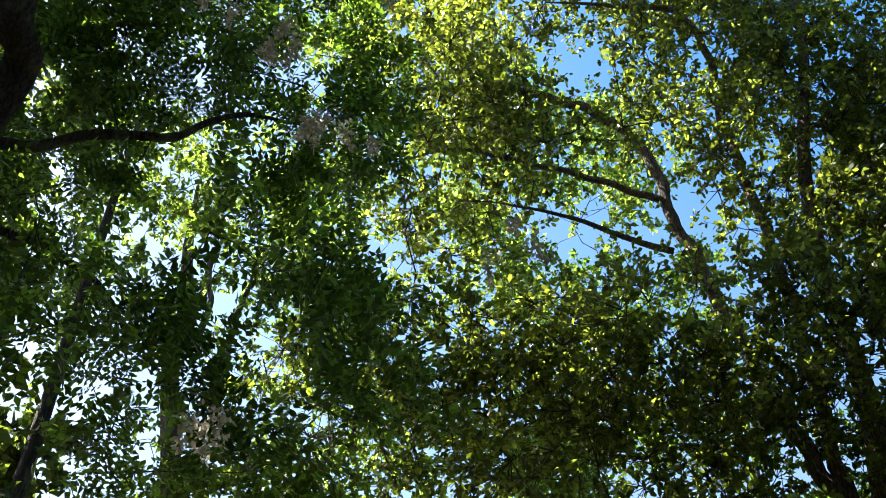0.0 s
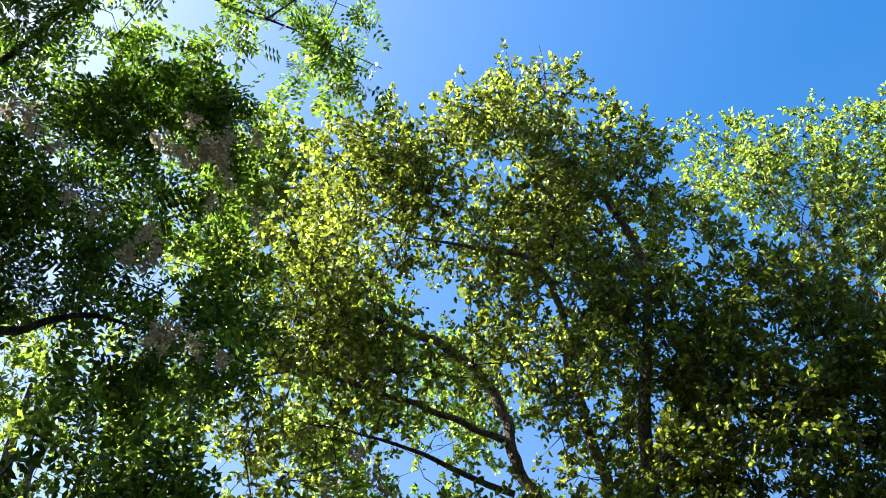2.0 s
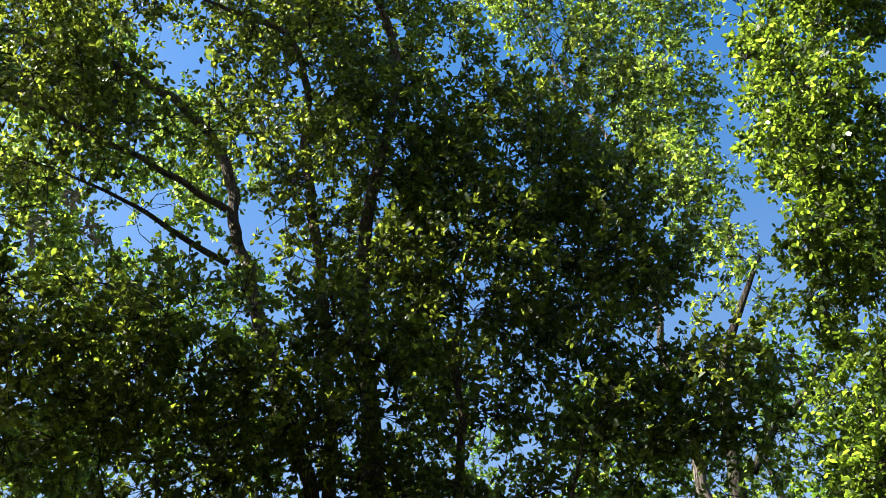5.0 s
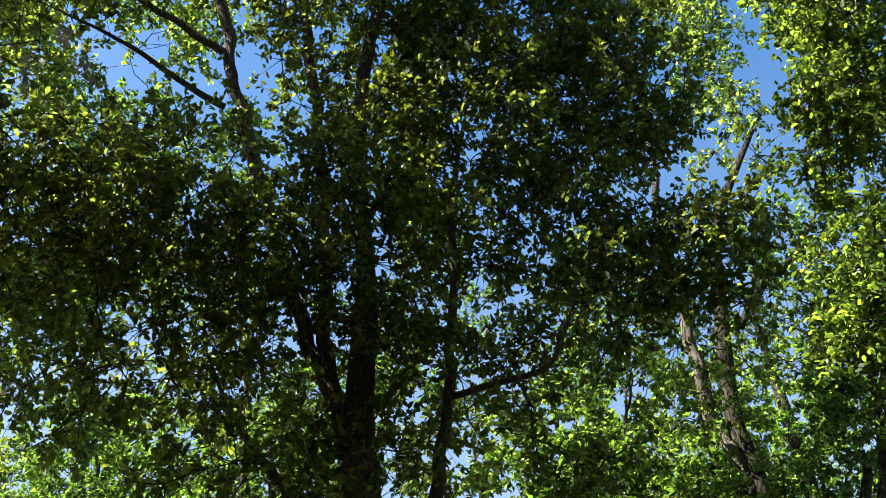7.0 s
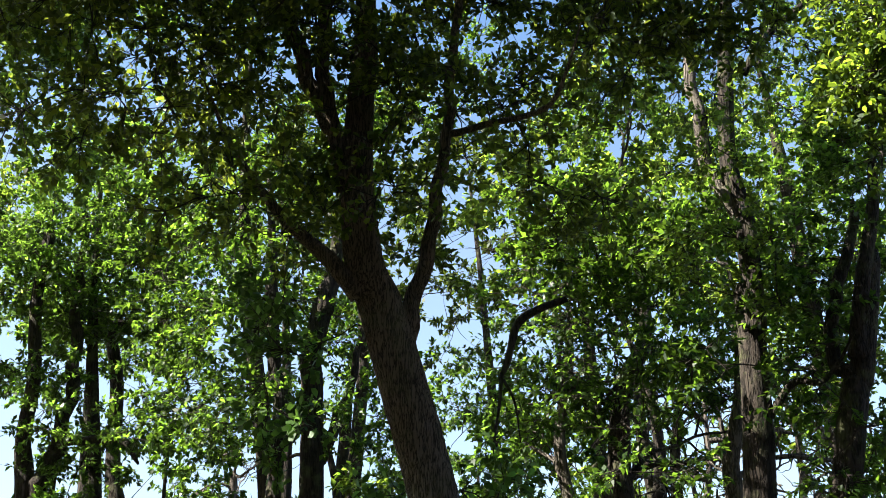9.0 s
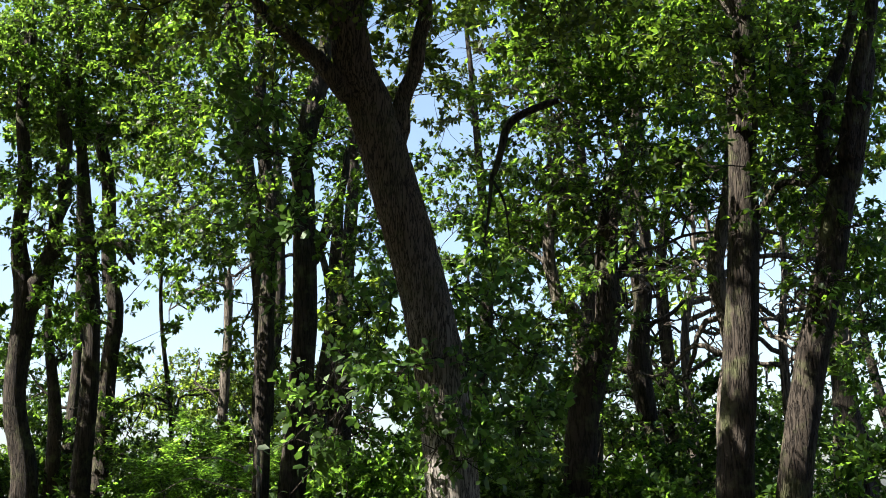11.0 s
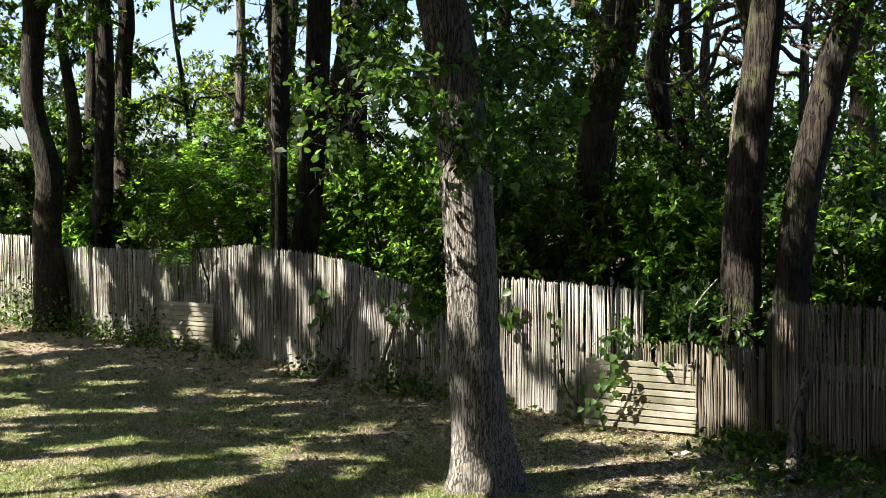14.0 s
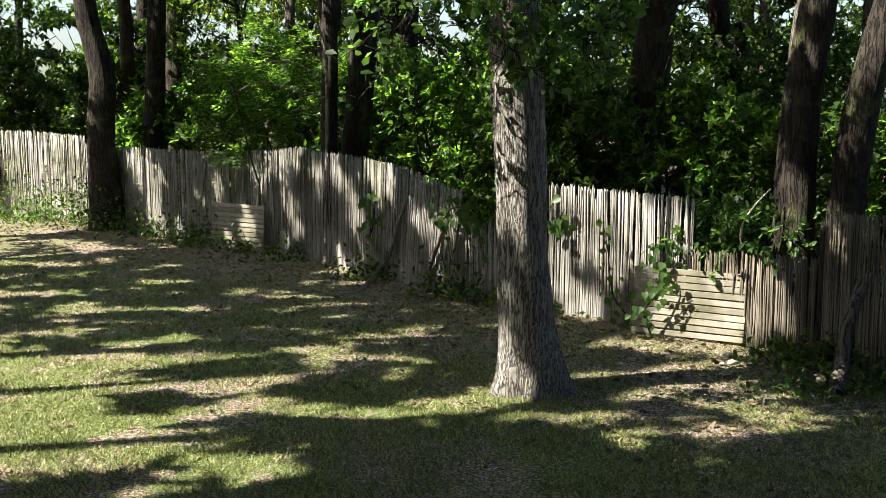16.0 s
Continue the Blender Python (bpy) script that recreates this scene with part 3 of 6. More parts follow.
# ---- trees ----
def crooked(wood, g, start, way, length, radius, depth=2):
    """A bare crooked bough with side boughs."""
    n = 7
    p, w = [np.array(start, float)], np.array(way, float)
    for _ in range(n):
        w = unit(w + g.normal(size=3) * 0.42 + np.array([0, 0, 0.05]))
        p.append(p[-1] + w * length / n)
    wood.tube(p, np.linspace(radius, radius * 0.3, n + 1), 5, 0.04)
    if depth:
        for k in (2, 3, 5, 6):
            if g.random() < 0.8:
                crooked(wood, g, p[k], unit(p[k] - p[k - 1] + g.normal(size=3) * 0.9), length * g.uniform(0.35, 0.6), radius * 0.5, depth - 1)


def oak_tree():
    t = thing("oak_tree", "tall oak with furrowed grey bark leaning over lawn", "tree", "trees", (0.8, 9.48, 0))
    t.location = (0, 0, 0)
    a = stem("trunk", t, OAK_BARK, [(0.80, 9.48, -0.15), (0.78, 9.45, 0.21), (0.76, 9.47, 0.47), (0.70, 9.47, 1.27), (0.68, 9.43, 1.97), (0.63, 9.38, 2.70), (0.56, 9.33, 3.48), (0.42, 9.29, 4.27), (0.15, 9.25, 5.32), (-0.02, 9.20, 5.94), (-0.16, 9.10, 6.29), (-0.23, 9.00, 7.04), (-0.21, 8.90, 7.89), (-0.16, 8.80, 8.47), (-0.19, 8.70, 9.43), (-0.22, 8.60, 10.12), (-0.15, 8.40, 11.47), (0.21, 8.20, 13.39), (0.21, 7.90, 14.44), (-0.41, 7.29, 16.55), (-0.46, 6.78, 18.69)],
             [0.28, 0.265, 0.25, 0.222, 0.225, 0.225, 0.22, 0.215, 0.21, 0.20, 0.18, 0.15, 0.13, 0.11, 0.085, 0.08, 0.07, 0.06, 0.05, 0.025, 0.006], 44, 0.028, 0.85, 12)
    b = stem("limb", t, OAK_BARK, [(-0.26, 9.00, 6.87), (-0.54, 8.88, 7.95), (-0.60, 8.78, 9.88), (-0.70, 8.67, 11.10), (-0.88, 8.55, 12.76), (-0.88, 8.25, 13.89), (-1.07, 8.03, 14.49), (-1.46, 7.76, 14.58), (-2.01, 7.33, 14.35), (-2.48, 6.87, 14.03)],
             [0.078, 0.0702, 0.0663, 0.0624, 0.0546, 0.0484, 0.0429, 0.0374, 0.0234, 0.0078], 14)
    c = stem("limb", t, OAK_BARK, [(-0.32, 8.99, 7.04), (-0.65, 8.88, 8.03), (-0.98, 8.74, 8.91), (-1.36, 8.59, 10.44), (-1.58, 8.45, 11.21), (-1.84, 8.30, 12.56), (-2.32, 7.97, 13.06), (-2.90, 7.56, 13.26), (-3.39, 7.13, 13.11), (-3.86, 6.66, 12.73), (-4.35, 6.11, 12.30)],
             [0.0858, 0.078, 0.0741, 0.0702, 0.0663, 0.0624, 0.0562, 0.0468, 0.0374, 0.0265, 0.00936], 14)
    d = stem("limb", t, OAK_BARK, [(-1.73, 8.32, 11.60), (-2.02, 8.15, 11.74), (-2.60, 7.78, 11.89), (-3.06, 7.39, 11.88), (-3.64, 6.90, 11.80), (-4.07, 6.42, 11.25)],
             [0.0429, 0.039, 0.0351, 0.0281, 0.0203, 0.0078], 10)
    e = stem("limb", t, OAK_BARK, [(-1.63, 8.34, 10.75), (-2.33, 7.97, 11.06), (-2.82, 7.59, 11.15), (-3.30, 7.18, 11.09)], [0.039, 0.0281, 0.0195, 0.00624], 10)
    f = stem("limb", t, OAK_BARK, [(-0.24, 9.10, 6.02), (-0.60, 8.98, 6.41), (-0.96, 8.85, 6.74), (-1.31, 8.70, 7.18), (-1.57, 8.46, 7.74)], [0.0858, 0.0663, 0.0468, 0.0312, 0.0117], 12)
    h = stem("limb", t, OAK_BARK, [(0.21, 9.20, 5.57), (0.34, 9.19, 6.22), (0.50, 9.09, 6.91), (0.60, 8.98, 7.63), (0.66, 8.88, 8.20), (0.72, 8.67, 8.89), (0.73, 8.47, 9.67), (1.02, 8.24, 11.08)], [0.0936, 0.0741, 0.0624, 0.0546, 0.0484, 0.039, 0.0312, 0.0117], 12)
    k = stem("limb", t, OAK_BARK, [(0.57, 8.98, 7.57), (1.06, 8.74, 7.59), (1.52, 8.46, 7.61), (1.82, 8.20, 8.33)], [0.039, 0.0312, 0.0234, 0.00936], 8)
    stub = stem("limb", t, OAK_BARK, [(-0.04, 8.90, 7.41), (0.11, 8.85, 7.59), (0.32, 8.79, 7.76)], [0.039, 0.0273, 0.0078], 8)
    dead = stem("dead_bough", t, DARK_BARK, [(1.74, 9.44, 6.08), (1.29, 9.51, 5.92), (1.14, 9.53, 5.46), (1.09, 9.54, 5.32), (0.98, 9.55, 4.66)], [0.03, 0.04, 0.03, 0.02, 0.006], 8, label="dead crooked hanging bough")
    dead = stem("dead_bough", t, DARK_BARK, [(1.11, 9.54, 5.34), (1.19, 9.53, 5.13), (1.23, 9.52, 4.75)], [0.016, 0.012, 0.005], 6, label="dead crooked hanging bough")
    cr = Crown(11, 0.082, 7, 18, 0.42, OBOVATE, up=0.55, bare=True, tuft=True)
    for line, s in ((a, 0.6), (b, 0.3), (c, 0.3), (d, 0.2), (e, 0.2), (f, 0.3), (h, 0.3), (k, 0.2)):
        cr.limb(line, s)
    # upper dome
    cr.mass(-1.49, 7.66, 16.16, 1.64, 1.60, 1.23, 2.8, 11)
    cr.mass(-0.75, 7.16, 17.85, 0.62, 0.70, 0.79, 1.5, 6)
    cr.mass(-3.15, 7.13, 15.42, 1.18, 1.40, 0.94, 2.8, 24)
    cr.mass(-3.80, 6.81, 13.44, 1.05, 1.40, 0.84, 2.6, 29)
    cr.mass(0.09, 8.00, 15.32, 1.10, 1.40, 1.02, 3.0, -1)
    cr.mass(-1.00, 8.24, 14.01, 1.40, 1.50, 0.96, 2.4, 7)
    cr.mass(0.63, 8.38, 13.20, 1.34, 1.40, 1.06, 2.2, -4)
    cr.mass(-3.08, 6.73, 16.39, 0.74, 0.80, 0.41, 2.4, 25)
    cr.mass(-3.53, 7.18, 11.85, 1.09, 1.30, 0.90, 1.7, 26)
    cr.mass(1.42, 8.48, 12.18, 1.35, 1.30, 1.01, 2.2, -10)
    cr.mass(-0.31, 8.59, 12.06, 1.14, 1.30, 1.00, 2.6, 2)
    cr.mass(2.48, 8.44, 13.23, 0.87, 1.20, 1.08, 2.0, -16)
    cr.mass(-2.10, 6.89, 11.75, 1.16, 0.50, 0.79, 0.6, 17)
    cr.mass(-3.28, 6.18, 11.75, 0.90, 0.50, 0.72, 0.6, 28)
    # lower skirts
    cr.mass(-2.59, 7.56, 8.75, 1.48, 1.20, 0.62, 2.2, 19)
    cr.mass(1.01, 8.54, 10.69, 1.61, 1.30, 0.99, 3.5, -7)
    cr.mass(2.68, 8.38, 11.09, 0.83, 1.20, 0.77, 3.9, -18)
    cr.mass(3.20, 8.41, 8.88, 0.80, 1.00, 0.46, 3.5, -21)
    cr.mass(-0.49, 8.35, 8.83, 1.35, 1.20, 0.65, 2.8, 3)
    cr.mass(1.93, 8.99, 9.37, 1.07, 1.20, 0.54, 3.1, -12)
    cr.mass(-3.76, 7.48, 8.84, 1.88, 1.30, 0.76, 2.4, 27)
    cr.mass(-1.42, 8.06, 9.00, 1.46, 1.30, 0.88, 2.2, 10)
    cr.mass(-1.67, 9.35, 8.10, 0.92, 1.20, 0.86, 2.2, 10)
    cr.mass(0.93, 8.95, 7.87, 0.71, 0.90, 0.49, 2.1, -6)
    cr.mass(2.21, 8.72, 8.57, 0.73, 0.90, 0.51, 3.1, -14)
    cr.mass(-1.04, 8.64, 6.75, 0.76, 0.70, 0.40, 1.5, 7)
    cr.mass(-0.15, 8.40, 7.65, 0.56, 0.60, 0.56, 1.2, 1)
    cr.mass(0.21, 8.80, 6.83, 0.41, 0.50, 0.25, 0.9, -1)
    cr.mass(-0.51, 9.39, 6.73, 0.59, 0.60, 0.32, 1.2, 3)
    cr.mass(-2.52, 8.43, 7.32, 0.99, 0.80, 0.57, 1.1, 17)
    cr.mass(-1.28, 8.81, 6.49, 0.76, 0.70, 0.46, 0.9, 8)
    cr.mass(1.42, 9.09, 6.89, 0.80, 0.70, 0.58, 0.9, -9)
    cr.mass(0.79, 8.87, 9.40, 0.76, 0.80, 0.76, 1.2, -5)
    cr.mass(0.07, 9.00, 8.25, 0.61, 0.70, 0.50, 1.1, 0)
    cr.build(t, OAK_LEAF)
    # leafy sprays low on the trunk
    low = Crown(12, 0.098, 6, 13, 0.34, OBOVATE, tuft=True, bare=True)
    low.limb(a[: int(len(a) * 0.5)], 0.25)
    low.mass(-0.15, 8.70, 3.38, 0.50, 0.40, 0.36, 1.9, 1)
    low.mass(-0.52, 8.78, 3.12, 0.37, 0.40, 0.28, 1.9, 3)
    low.mass(0.54, 8.78, 3.42, 0.37, 0.40, 0.37, 0.8, -4)
    low.mass(1.17, 9.43, 3.38, 0.45, 0.60, 0.64, 1.2, -7)
    low.mass(0.58, 8.88, 2.87, 0.28, 0.30, 0.19, 0.4, -4)
    low.mass(0.10, 9.70, 4.04, 0.36, 0.40, 0.31, 1.1, -1)
    low.mass(-0.75, 9.00, 4.90, 0.45, 0.40, 0.40, 1.8, 3)
    low.mass(-0.85, 8.95, 5.80, 0.50, 0.40, 0.45, 1.8, 3)
    low.mass(0.95, 9.30, 4.30, 0.35, 0.40, 0.45, 1.1, -5)
    low.build(t, VINE_LEAF, word="low_foliage")


oak_tree()


def straight_tree():
    t = thing("ash_tree", "tall straight grey-barked tree behind the fence", "tree", "trees")
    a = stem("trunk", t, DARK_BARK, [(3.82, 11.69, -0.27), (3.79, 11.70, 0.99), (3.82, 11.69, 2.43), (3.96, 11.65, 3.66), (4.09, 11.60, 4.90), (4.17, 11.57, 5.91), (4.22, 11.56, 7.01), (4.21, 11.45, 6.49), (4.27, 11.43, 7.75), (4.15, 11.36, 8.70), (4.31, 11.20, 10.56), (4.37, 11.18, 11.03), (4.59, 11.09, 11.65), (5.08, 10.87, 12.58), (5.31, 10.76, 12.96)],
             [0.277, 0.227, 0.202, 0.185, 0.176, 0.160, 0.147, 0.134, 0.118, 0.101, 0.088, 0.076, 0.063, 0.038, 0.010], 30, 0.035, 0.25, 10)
    b = stem("limb", t, PALE_BARK, [(4.21, 11.45, 7.76), (3.90, 11.45, 8.70), (3.84, 11.37, 9.49), (3.83, 11.37, 10.59), (3.84, 11.37, 10.54), (3.74, 11.30, 11.62), (3.78, 11.18, 12.37), (3.71, 10.99, 15.69), (3.17, 10.84, 17.21), (2.80, 10.64, 19.26)],
             [0.08, 0.082, 0.078, 0.07, 0.065, 0.055, 0.045, 0.035, 0.025, 0.008], 14)
    c = stem("limb", t, DARK_BARK, [(4.39, 11.17, 9.70), (4.70, 11.04, 10.11), (5.20, 10.82, 10.55), (5.71, 10.33, 11.26)], [0.06, 0.05, 0.035, 0.01], 10)
    d = stem("limb", t, DARK_BARK, [(4.19, 11.56, 5.40), (4.51, 11.34, 5.81), (4.75, 11.02, 5.76), (5.03, 10.67, 6.22)], [0.05, 0.04, 0.03, 0.01], 8)
    cr = Crown(21, 0.084, 7, 17, 0.42, bare=True, tuft=True)
    for line, s in ((a, 0.75), (b, 0.5), (c, 0.2), (d, 0.3)):
        cr.limb(line, s)
    cr.mass(2.44, 11.24, 21.34, 0.92, 1.00, 0.69, 1.9, -12)
    cr.mass(3.55, 10.94, 19.87, 1.19, 1.20, 0.87, 1.9, -18)
    cr.mass(4.56, 10.56, 18.76, 1.14, 1.20, 0.93, 1.9, -23)
    cr.mass(5.55, 10.07, 19.43, 0.53, 0.80, 0.53, 1.7, -29)
    cr.mass(4.52, 11.12, 16.36, 0.67, 1.20, 1.05, 1.5, -22)
    cr.mass(4.64, 11.07, 16.95, 0.98, 1.20, 0.88, 1.9, -23)
    cr.mass(4.66, 10.84, 14.35, 0.61, 1.00, 0.78, 2.2, -23)
    cr.mass(5.02, 10.90, 12.80, 0.49, 1.00, 0.58, 1.5, -25)
    cr.mass(5.37, 11.29, 9.92, 0.91, 1.20, 0.83, 1.3, -25)
    cr.mass(3.92, 12.39, 10.70, 0.72, 1.20, 0.88, 1.1, -18)
    cr.mass(3.74, 10.77, 6.84, 0.70, 0.60, 0.70, 0.8, -19)
    cr.mass(3.73, 10.77, 8.67, 0.61, 0.60, 0.74, 0.7, -19)
    cr.build(t, YOUNG_LEAF)


def leaning_tree():
    t = thing("ash_tree", "dark-barked tree leaning outwards behind the low fence", "tree", "trees")
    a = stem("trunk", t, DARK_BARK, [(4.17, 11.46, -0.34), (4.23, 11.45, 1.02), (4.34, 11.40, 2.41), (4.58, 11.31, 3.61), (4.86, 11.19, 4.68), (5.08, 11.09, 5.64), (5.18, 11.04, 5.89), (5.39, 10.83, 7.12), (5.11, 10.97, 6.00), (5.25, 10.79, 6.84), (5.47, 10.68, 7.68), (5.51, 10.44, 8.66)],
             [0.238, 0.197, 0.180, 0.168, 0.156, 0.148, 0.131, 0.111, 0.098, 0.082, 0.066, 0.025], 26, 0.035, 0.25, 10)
    b = stem("limb", t, DARK_BARK, [(5.14, 11.06, 5.71), (4.96, 11.25, 6.29), (5.35, 11.08, 7.50), (5.43, 11.04, 7.92)], [0.09, 0.08, 0.06, 0.02], 10)
    cr = Crown(22, 0.105, 7, 17, 0.5, up=1.5, tuft=True, bare=True, flat=0.4)
    cr.limb(a, 0.6)
    cr.limb(b, 0.3)
    cr.mass(5.14, 11.39, 7.08, 0.76, 1.10, 0.83, 2.2, -24)
    cr.mass(5.50, 10.67, 8.39, 0.56, 1.10, 0.90, 2.2, -27)
    cr.mass(5.31, 11.87, 5.94, 0.77, 1.20, 0.77, 1.7, -24)
    cr.mass(5.58, 11.74, 4.64, 0.48, 1.00, 0.82, 1.7, -25)
    cr.mass(3.86, 11.89, 7.86, 0.78, 1.00, 0.64, 2.2, -18)
    cr.mass(2.51, 12.76, 7.86, 1.10, 1.00, 0.66, 1.9, -11)
    cr.mass(3.75, 14.01, 6.58, 1.18, 1.00, 0.86, 1.5, -15)
    cr.mass(3.81, 10.96, 5.88, 0.57, 0.60, 0.38, 0.6, -19)
    cr.mass(4.78, 10.57, 4.90, 0.43, 0.60, 0.37, 0.9, -24)
    cr.mass(3.17, 12.61, 5.19, 0.83, 0.70, 0.28, 1.3, -14)
    cr.build(t, LOCUST_LEAF)


straight_tree()
leaning_tree()


def pair_trees():
    t = thing("locust_tree", "dark straight trunk with rough bark behind the fence", "tree", "trees")
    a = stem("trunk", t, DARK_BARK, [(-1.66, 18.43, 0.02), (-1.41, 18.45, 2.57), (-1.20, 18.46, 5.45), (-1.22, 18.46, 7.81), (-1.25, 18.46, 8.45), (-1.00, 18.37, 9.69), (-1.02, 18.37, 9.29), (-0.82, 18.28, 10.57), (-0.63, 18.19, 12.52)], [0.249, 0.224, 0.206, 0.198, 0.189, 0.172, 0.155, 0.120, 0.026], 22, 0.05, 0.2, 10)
    b = stem("limb", t, DARK_BARK, [(-1.14, 18.46, 6.43), (-0.84, 18.38, 7.10), (-0.58, 18.29, 7.76), (-0.29, 18.20, 9.19)], [0.12, 0.1, 0.08, 0.03], 10)
    cr = Crown(23, 0.12, 7, 17, 0.6, up=1.5, tuft=True, bare=True, flat=0.4)
    cr.limb(a, 0.5)
    cr.limb(b, 0.3)
    cr.mass(-1.63, 18.43, 9.96, 0.93, 1.50, 0.93, 1.3, 5)
    cr.mass(-0.60, 18.49, 8.66, 0.61, 1.20, 0.91, 1.4, 2)
    cr.mass(-0.53, 17.99, 7.00, 0.48, 1.00, 0.58, 1.8, 2)
    cr.mass(-1.28, 18.46, 12.06, 1.41, 1.50, 0.97, 1.6, 4)
    cr.build(t, LOCUST_LEAF)
    t = thing("locust_tree", "slender grey-barked trunk close beside a thicker one", "tree", "trees")
    a = stem("trunk", t, DARK_BARK, [(-1.89, 18.10, 0.06), (-1.88, 18.10, 2.58), (-1.81, 18.11, 5.41), (-1.73, 18.12, 7.53), (-1.86, 18.11, 8.13), (-2.00, 18.09, 10.21), (-1.97, 18.09, 10.27), (-2.11, 18.08, 11.86)], [0.15, 0.135, 0.13, 0.125, 0.12, 0.1, 0.085, 0.03], 16, 0.04, 0.1, 10)
    cr = Crown(24, 0.12, 7, 17, 0.6, up=1.5, tuft=True, bare=True, flat=0.4)
    cr.limb(a, 0.5)
    cr.mass(-2.76, 18.29, 8.51, 1.21, 1.50, 0.81, 1.6, 9)
    cr.mass(-3.27, 18.21, 9.94, 1.35, 1.50, 0.83, 1.3, 10)
    cr.mass(-2.61, 18.32, 9.49, 1.03, 1.50, 0.82, 1.1, 8)
    cr.mass(-2.26, 18.36, 7.40, 0.80, 1.20, 0.50, 1.9, 7)
    cr.mass(-0.42, 16.99, 6.74, 0.55, 0.80, 0.36, 1.3, 1)
    cr.mass(-3.28, 17.19, 7.01, 1.60, 1.00, 0.38, 1.3, 11)
    cr.build(t, LOCUST_LEAF)


pair_trees()


def forked_tree():
    t = thing("locust_tree", "forked dark trunk standing in the fence line", "tree", "trees")
    a = stem("trunk", t, DARK_BARK, [(-6.99, 22.54, -0.18), (-7.06, 22.52, 1.82), (-6.99, 22.54, 3.18), (-7.26, 22.46, 4.68), (-7.19, 22.48, 6.66), (-7.36, 22.42, 7.94), (-7.28, 22.35, 9.22), (-7.43, 22.29, 10.98), (-7.30, 22.23, 12.63), (-7.25, 22.04, 11.45), (-7.19, 21.85, 13.25)], [0.390, 0.281, 0.257, 0.218, 0.218, 0.156, 0.140, 0.125, 0.101, 0.070, 0.016], 22, 0.05, 0.2, 9)
    b = stem("limb", t, DARK_BARK, [(-7.12, 22.40, 6.41), (-6.73, 22.52, 7.72), (-6.51, 22.48, 9.26), (-6.62, 22.44, 11.03), (-6.57, 22.36, 12.69)], [0.2, 0.16, 0.14, 0.11, 0.05], 12)
    c = stem("limb", t, DARK_BARK, [(-6.78, 22.50, 7.78), (-6.06, 22.19, 7.89), (-5.25, 21.88, 7.79), (-4.77, 21.48, 7.23)], [0.1, 0.09, 0.08, 0.03], 10)
    cr = Crown(25, 0.13, 7, 17, 0.65, up=1.5, tuft=True, bare=True, flat=0.4)
    for line in (a, b, c):
        cr.limb(line, 0.35)
    cr.mass(-6.59, 22.56, 11.72, 1.84, 2.00, 1.44, 1.8, 16)
    cr.mass(-6.88, 21.95, 12.47, 2.22, 2.00, 1.43, 1.6, 17)
    cr.mass(-4.37, 21.56, 8.86, 1.07, 1.50, 0.60, 1.9, 11)
    cr.mass(-6.82, 21.44, 8.96, 0.85, 1.50, 0.73, 1.3, 18)
    cr.mass(-6.04, 21.67, 7.72, 1.56, 1.50, 0.72, 1.1, 16)
    cr.mass(-3.71, 21.18, 7.93, 1.27, 1.50, 0.52, 1.3, 10)
    cr.build(t, SHRUB_LEAF)


def far_trunk(label, mat, points, radii, masses, seed, leaf, bare=0, size=0.125):
    t = thing("woodland_tree", label, "tree", "trees")
    g = np.random.default_rng(seed + 500)
    points = [points[0]] + [tuple(np.array(p) + g.normal(size=3) * (0.10, 0.10, 0)) for p in points[1:]]
    if len(points) < 4:
        mids = [tuple((np.array(p) + np.array(q)) / 2 + g.normal(size=3) * (0.28, 0.2, 0)) for p, q in zip(points[:-1], points[1:])]
        points = [points[0], mids[0], points[1], mids[1], points[2]]
        radii = [radii[0], (radii[0] + radii[1]) / 2, radii[1], (radii[1] + radii[2]) / 2, radii[2]]
    a = stem("trunk", t, mat, points, radii, 14, 0.05, 0.15, 8)
    g = np.random.default_rng(seed + 900)
    for k in range(bare):
        w = Wood()
        crooked(w, g, a[int(len(a) * g.uniform(0.3, 0.95))], (g.normal(), 0.3 * g.normal(), 0.35), g.uniform(1.2, 2.6), 0.05)
        part("bough", w.mesh("bough", mat), t)
    if masses:
        cr = Crown(seed, size, 7, 18, 0.55, up=1.5, bare=size < 0.13, tuft=True, flat=0.4)
        cr.limb(a, 0.3)
        for *m, layers, turn in masses:
            cr.mass(*m, layers * (0.72 if m[1] > 17 and m[2] > 6 else 0.95), turn)
        cr.build(t, leaf)


forked_tree()
far_trunk("mossy upright trunk among undergrowth beyond the fence", DARK_BARK, [(-6.13, 25.27, 2.19), (-5.98, 25.30, 5.04), (-6.04, 25.29, 6.88), (-6.23, 25.24, 7.94), (-6.37, 25.21, 9.95), (-6.51, 25.17, 11.35), (-6.40, 25.20, 11.55)], [0.24, 0.2, 0.18, 0.17, 0.16, 0.12, 0.05],
          [(-5.88, 25.33, 12.12, 1.87, 2.00, 1.30, 1.6, 13), (-6.14, 25.26, 11.57, 1.72, 2.00, 0.86, 1.0, 14), (-5.54, 24.38, 4.19, 1.43, 2.00, 0.78, 1.6, 13)], 31, SHRUB_LEAF)
far_trunk("thin pale dead trunk against the bright sky", PALE_BARK, [(-4.25, 30.71, 4.57), (-4.20, 30.71, 6.96), (-4.15, 30.72, 8.58), (-4.19, 30.72, 9.03)], [0.15, 0.13, 0.12, 0.05], [(-5.41, 32.55, 5.72, 3.10, 2.00, 1.03, 2.1, 9)], 32, YOUNG_LEAF, 5)
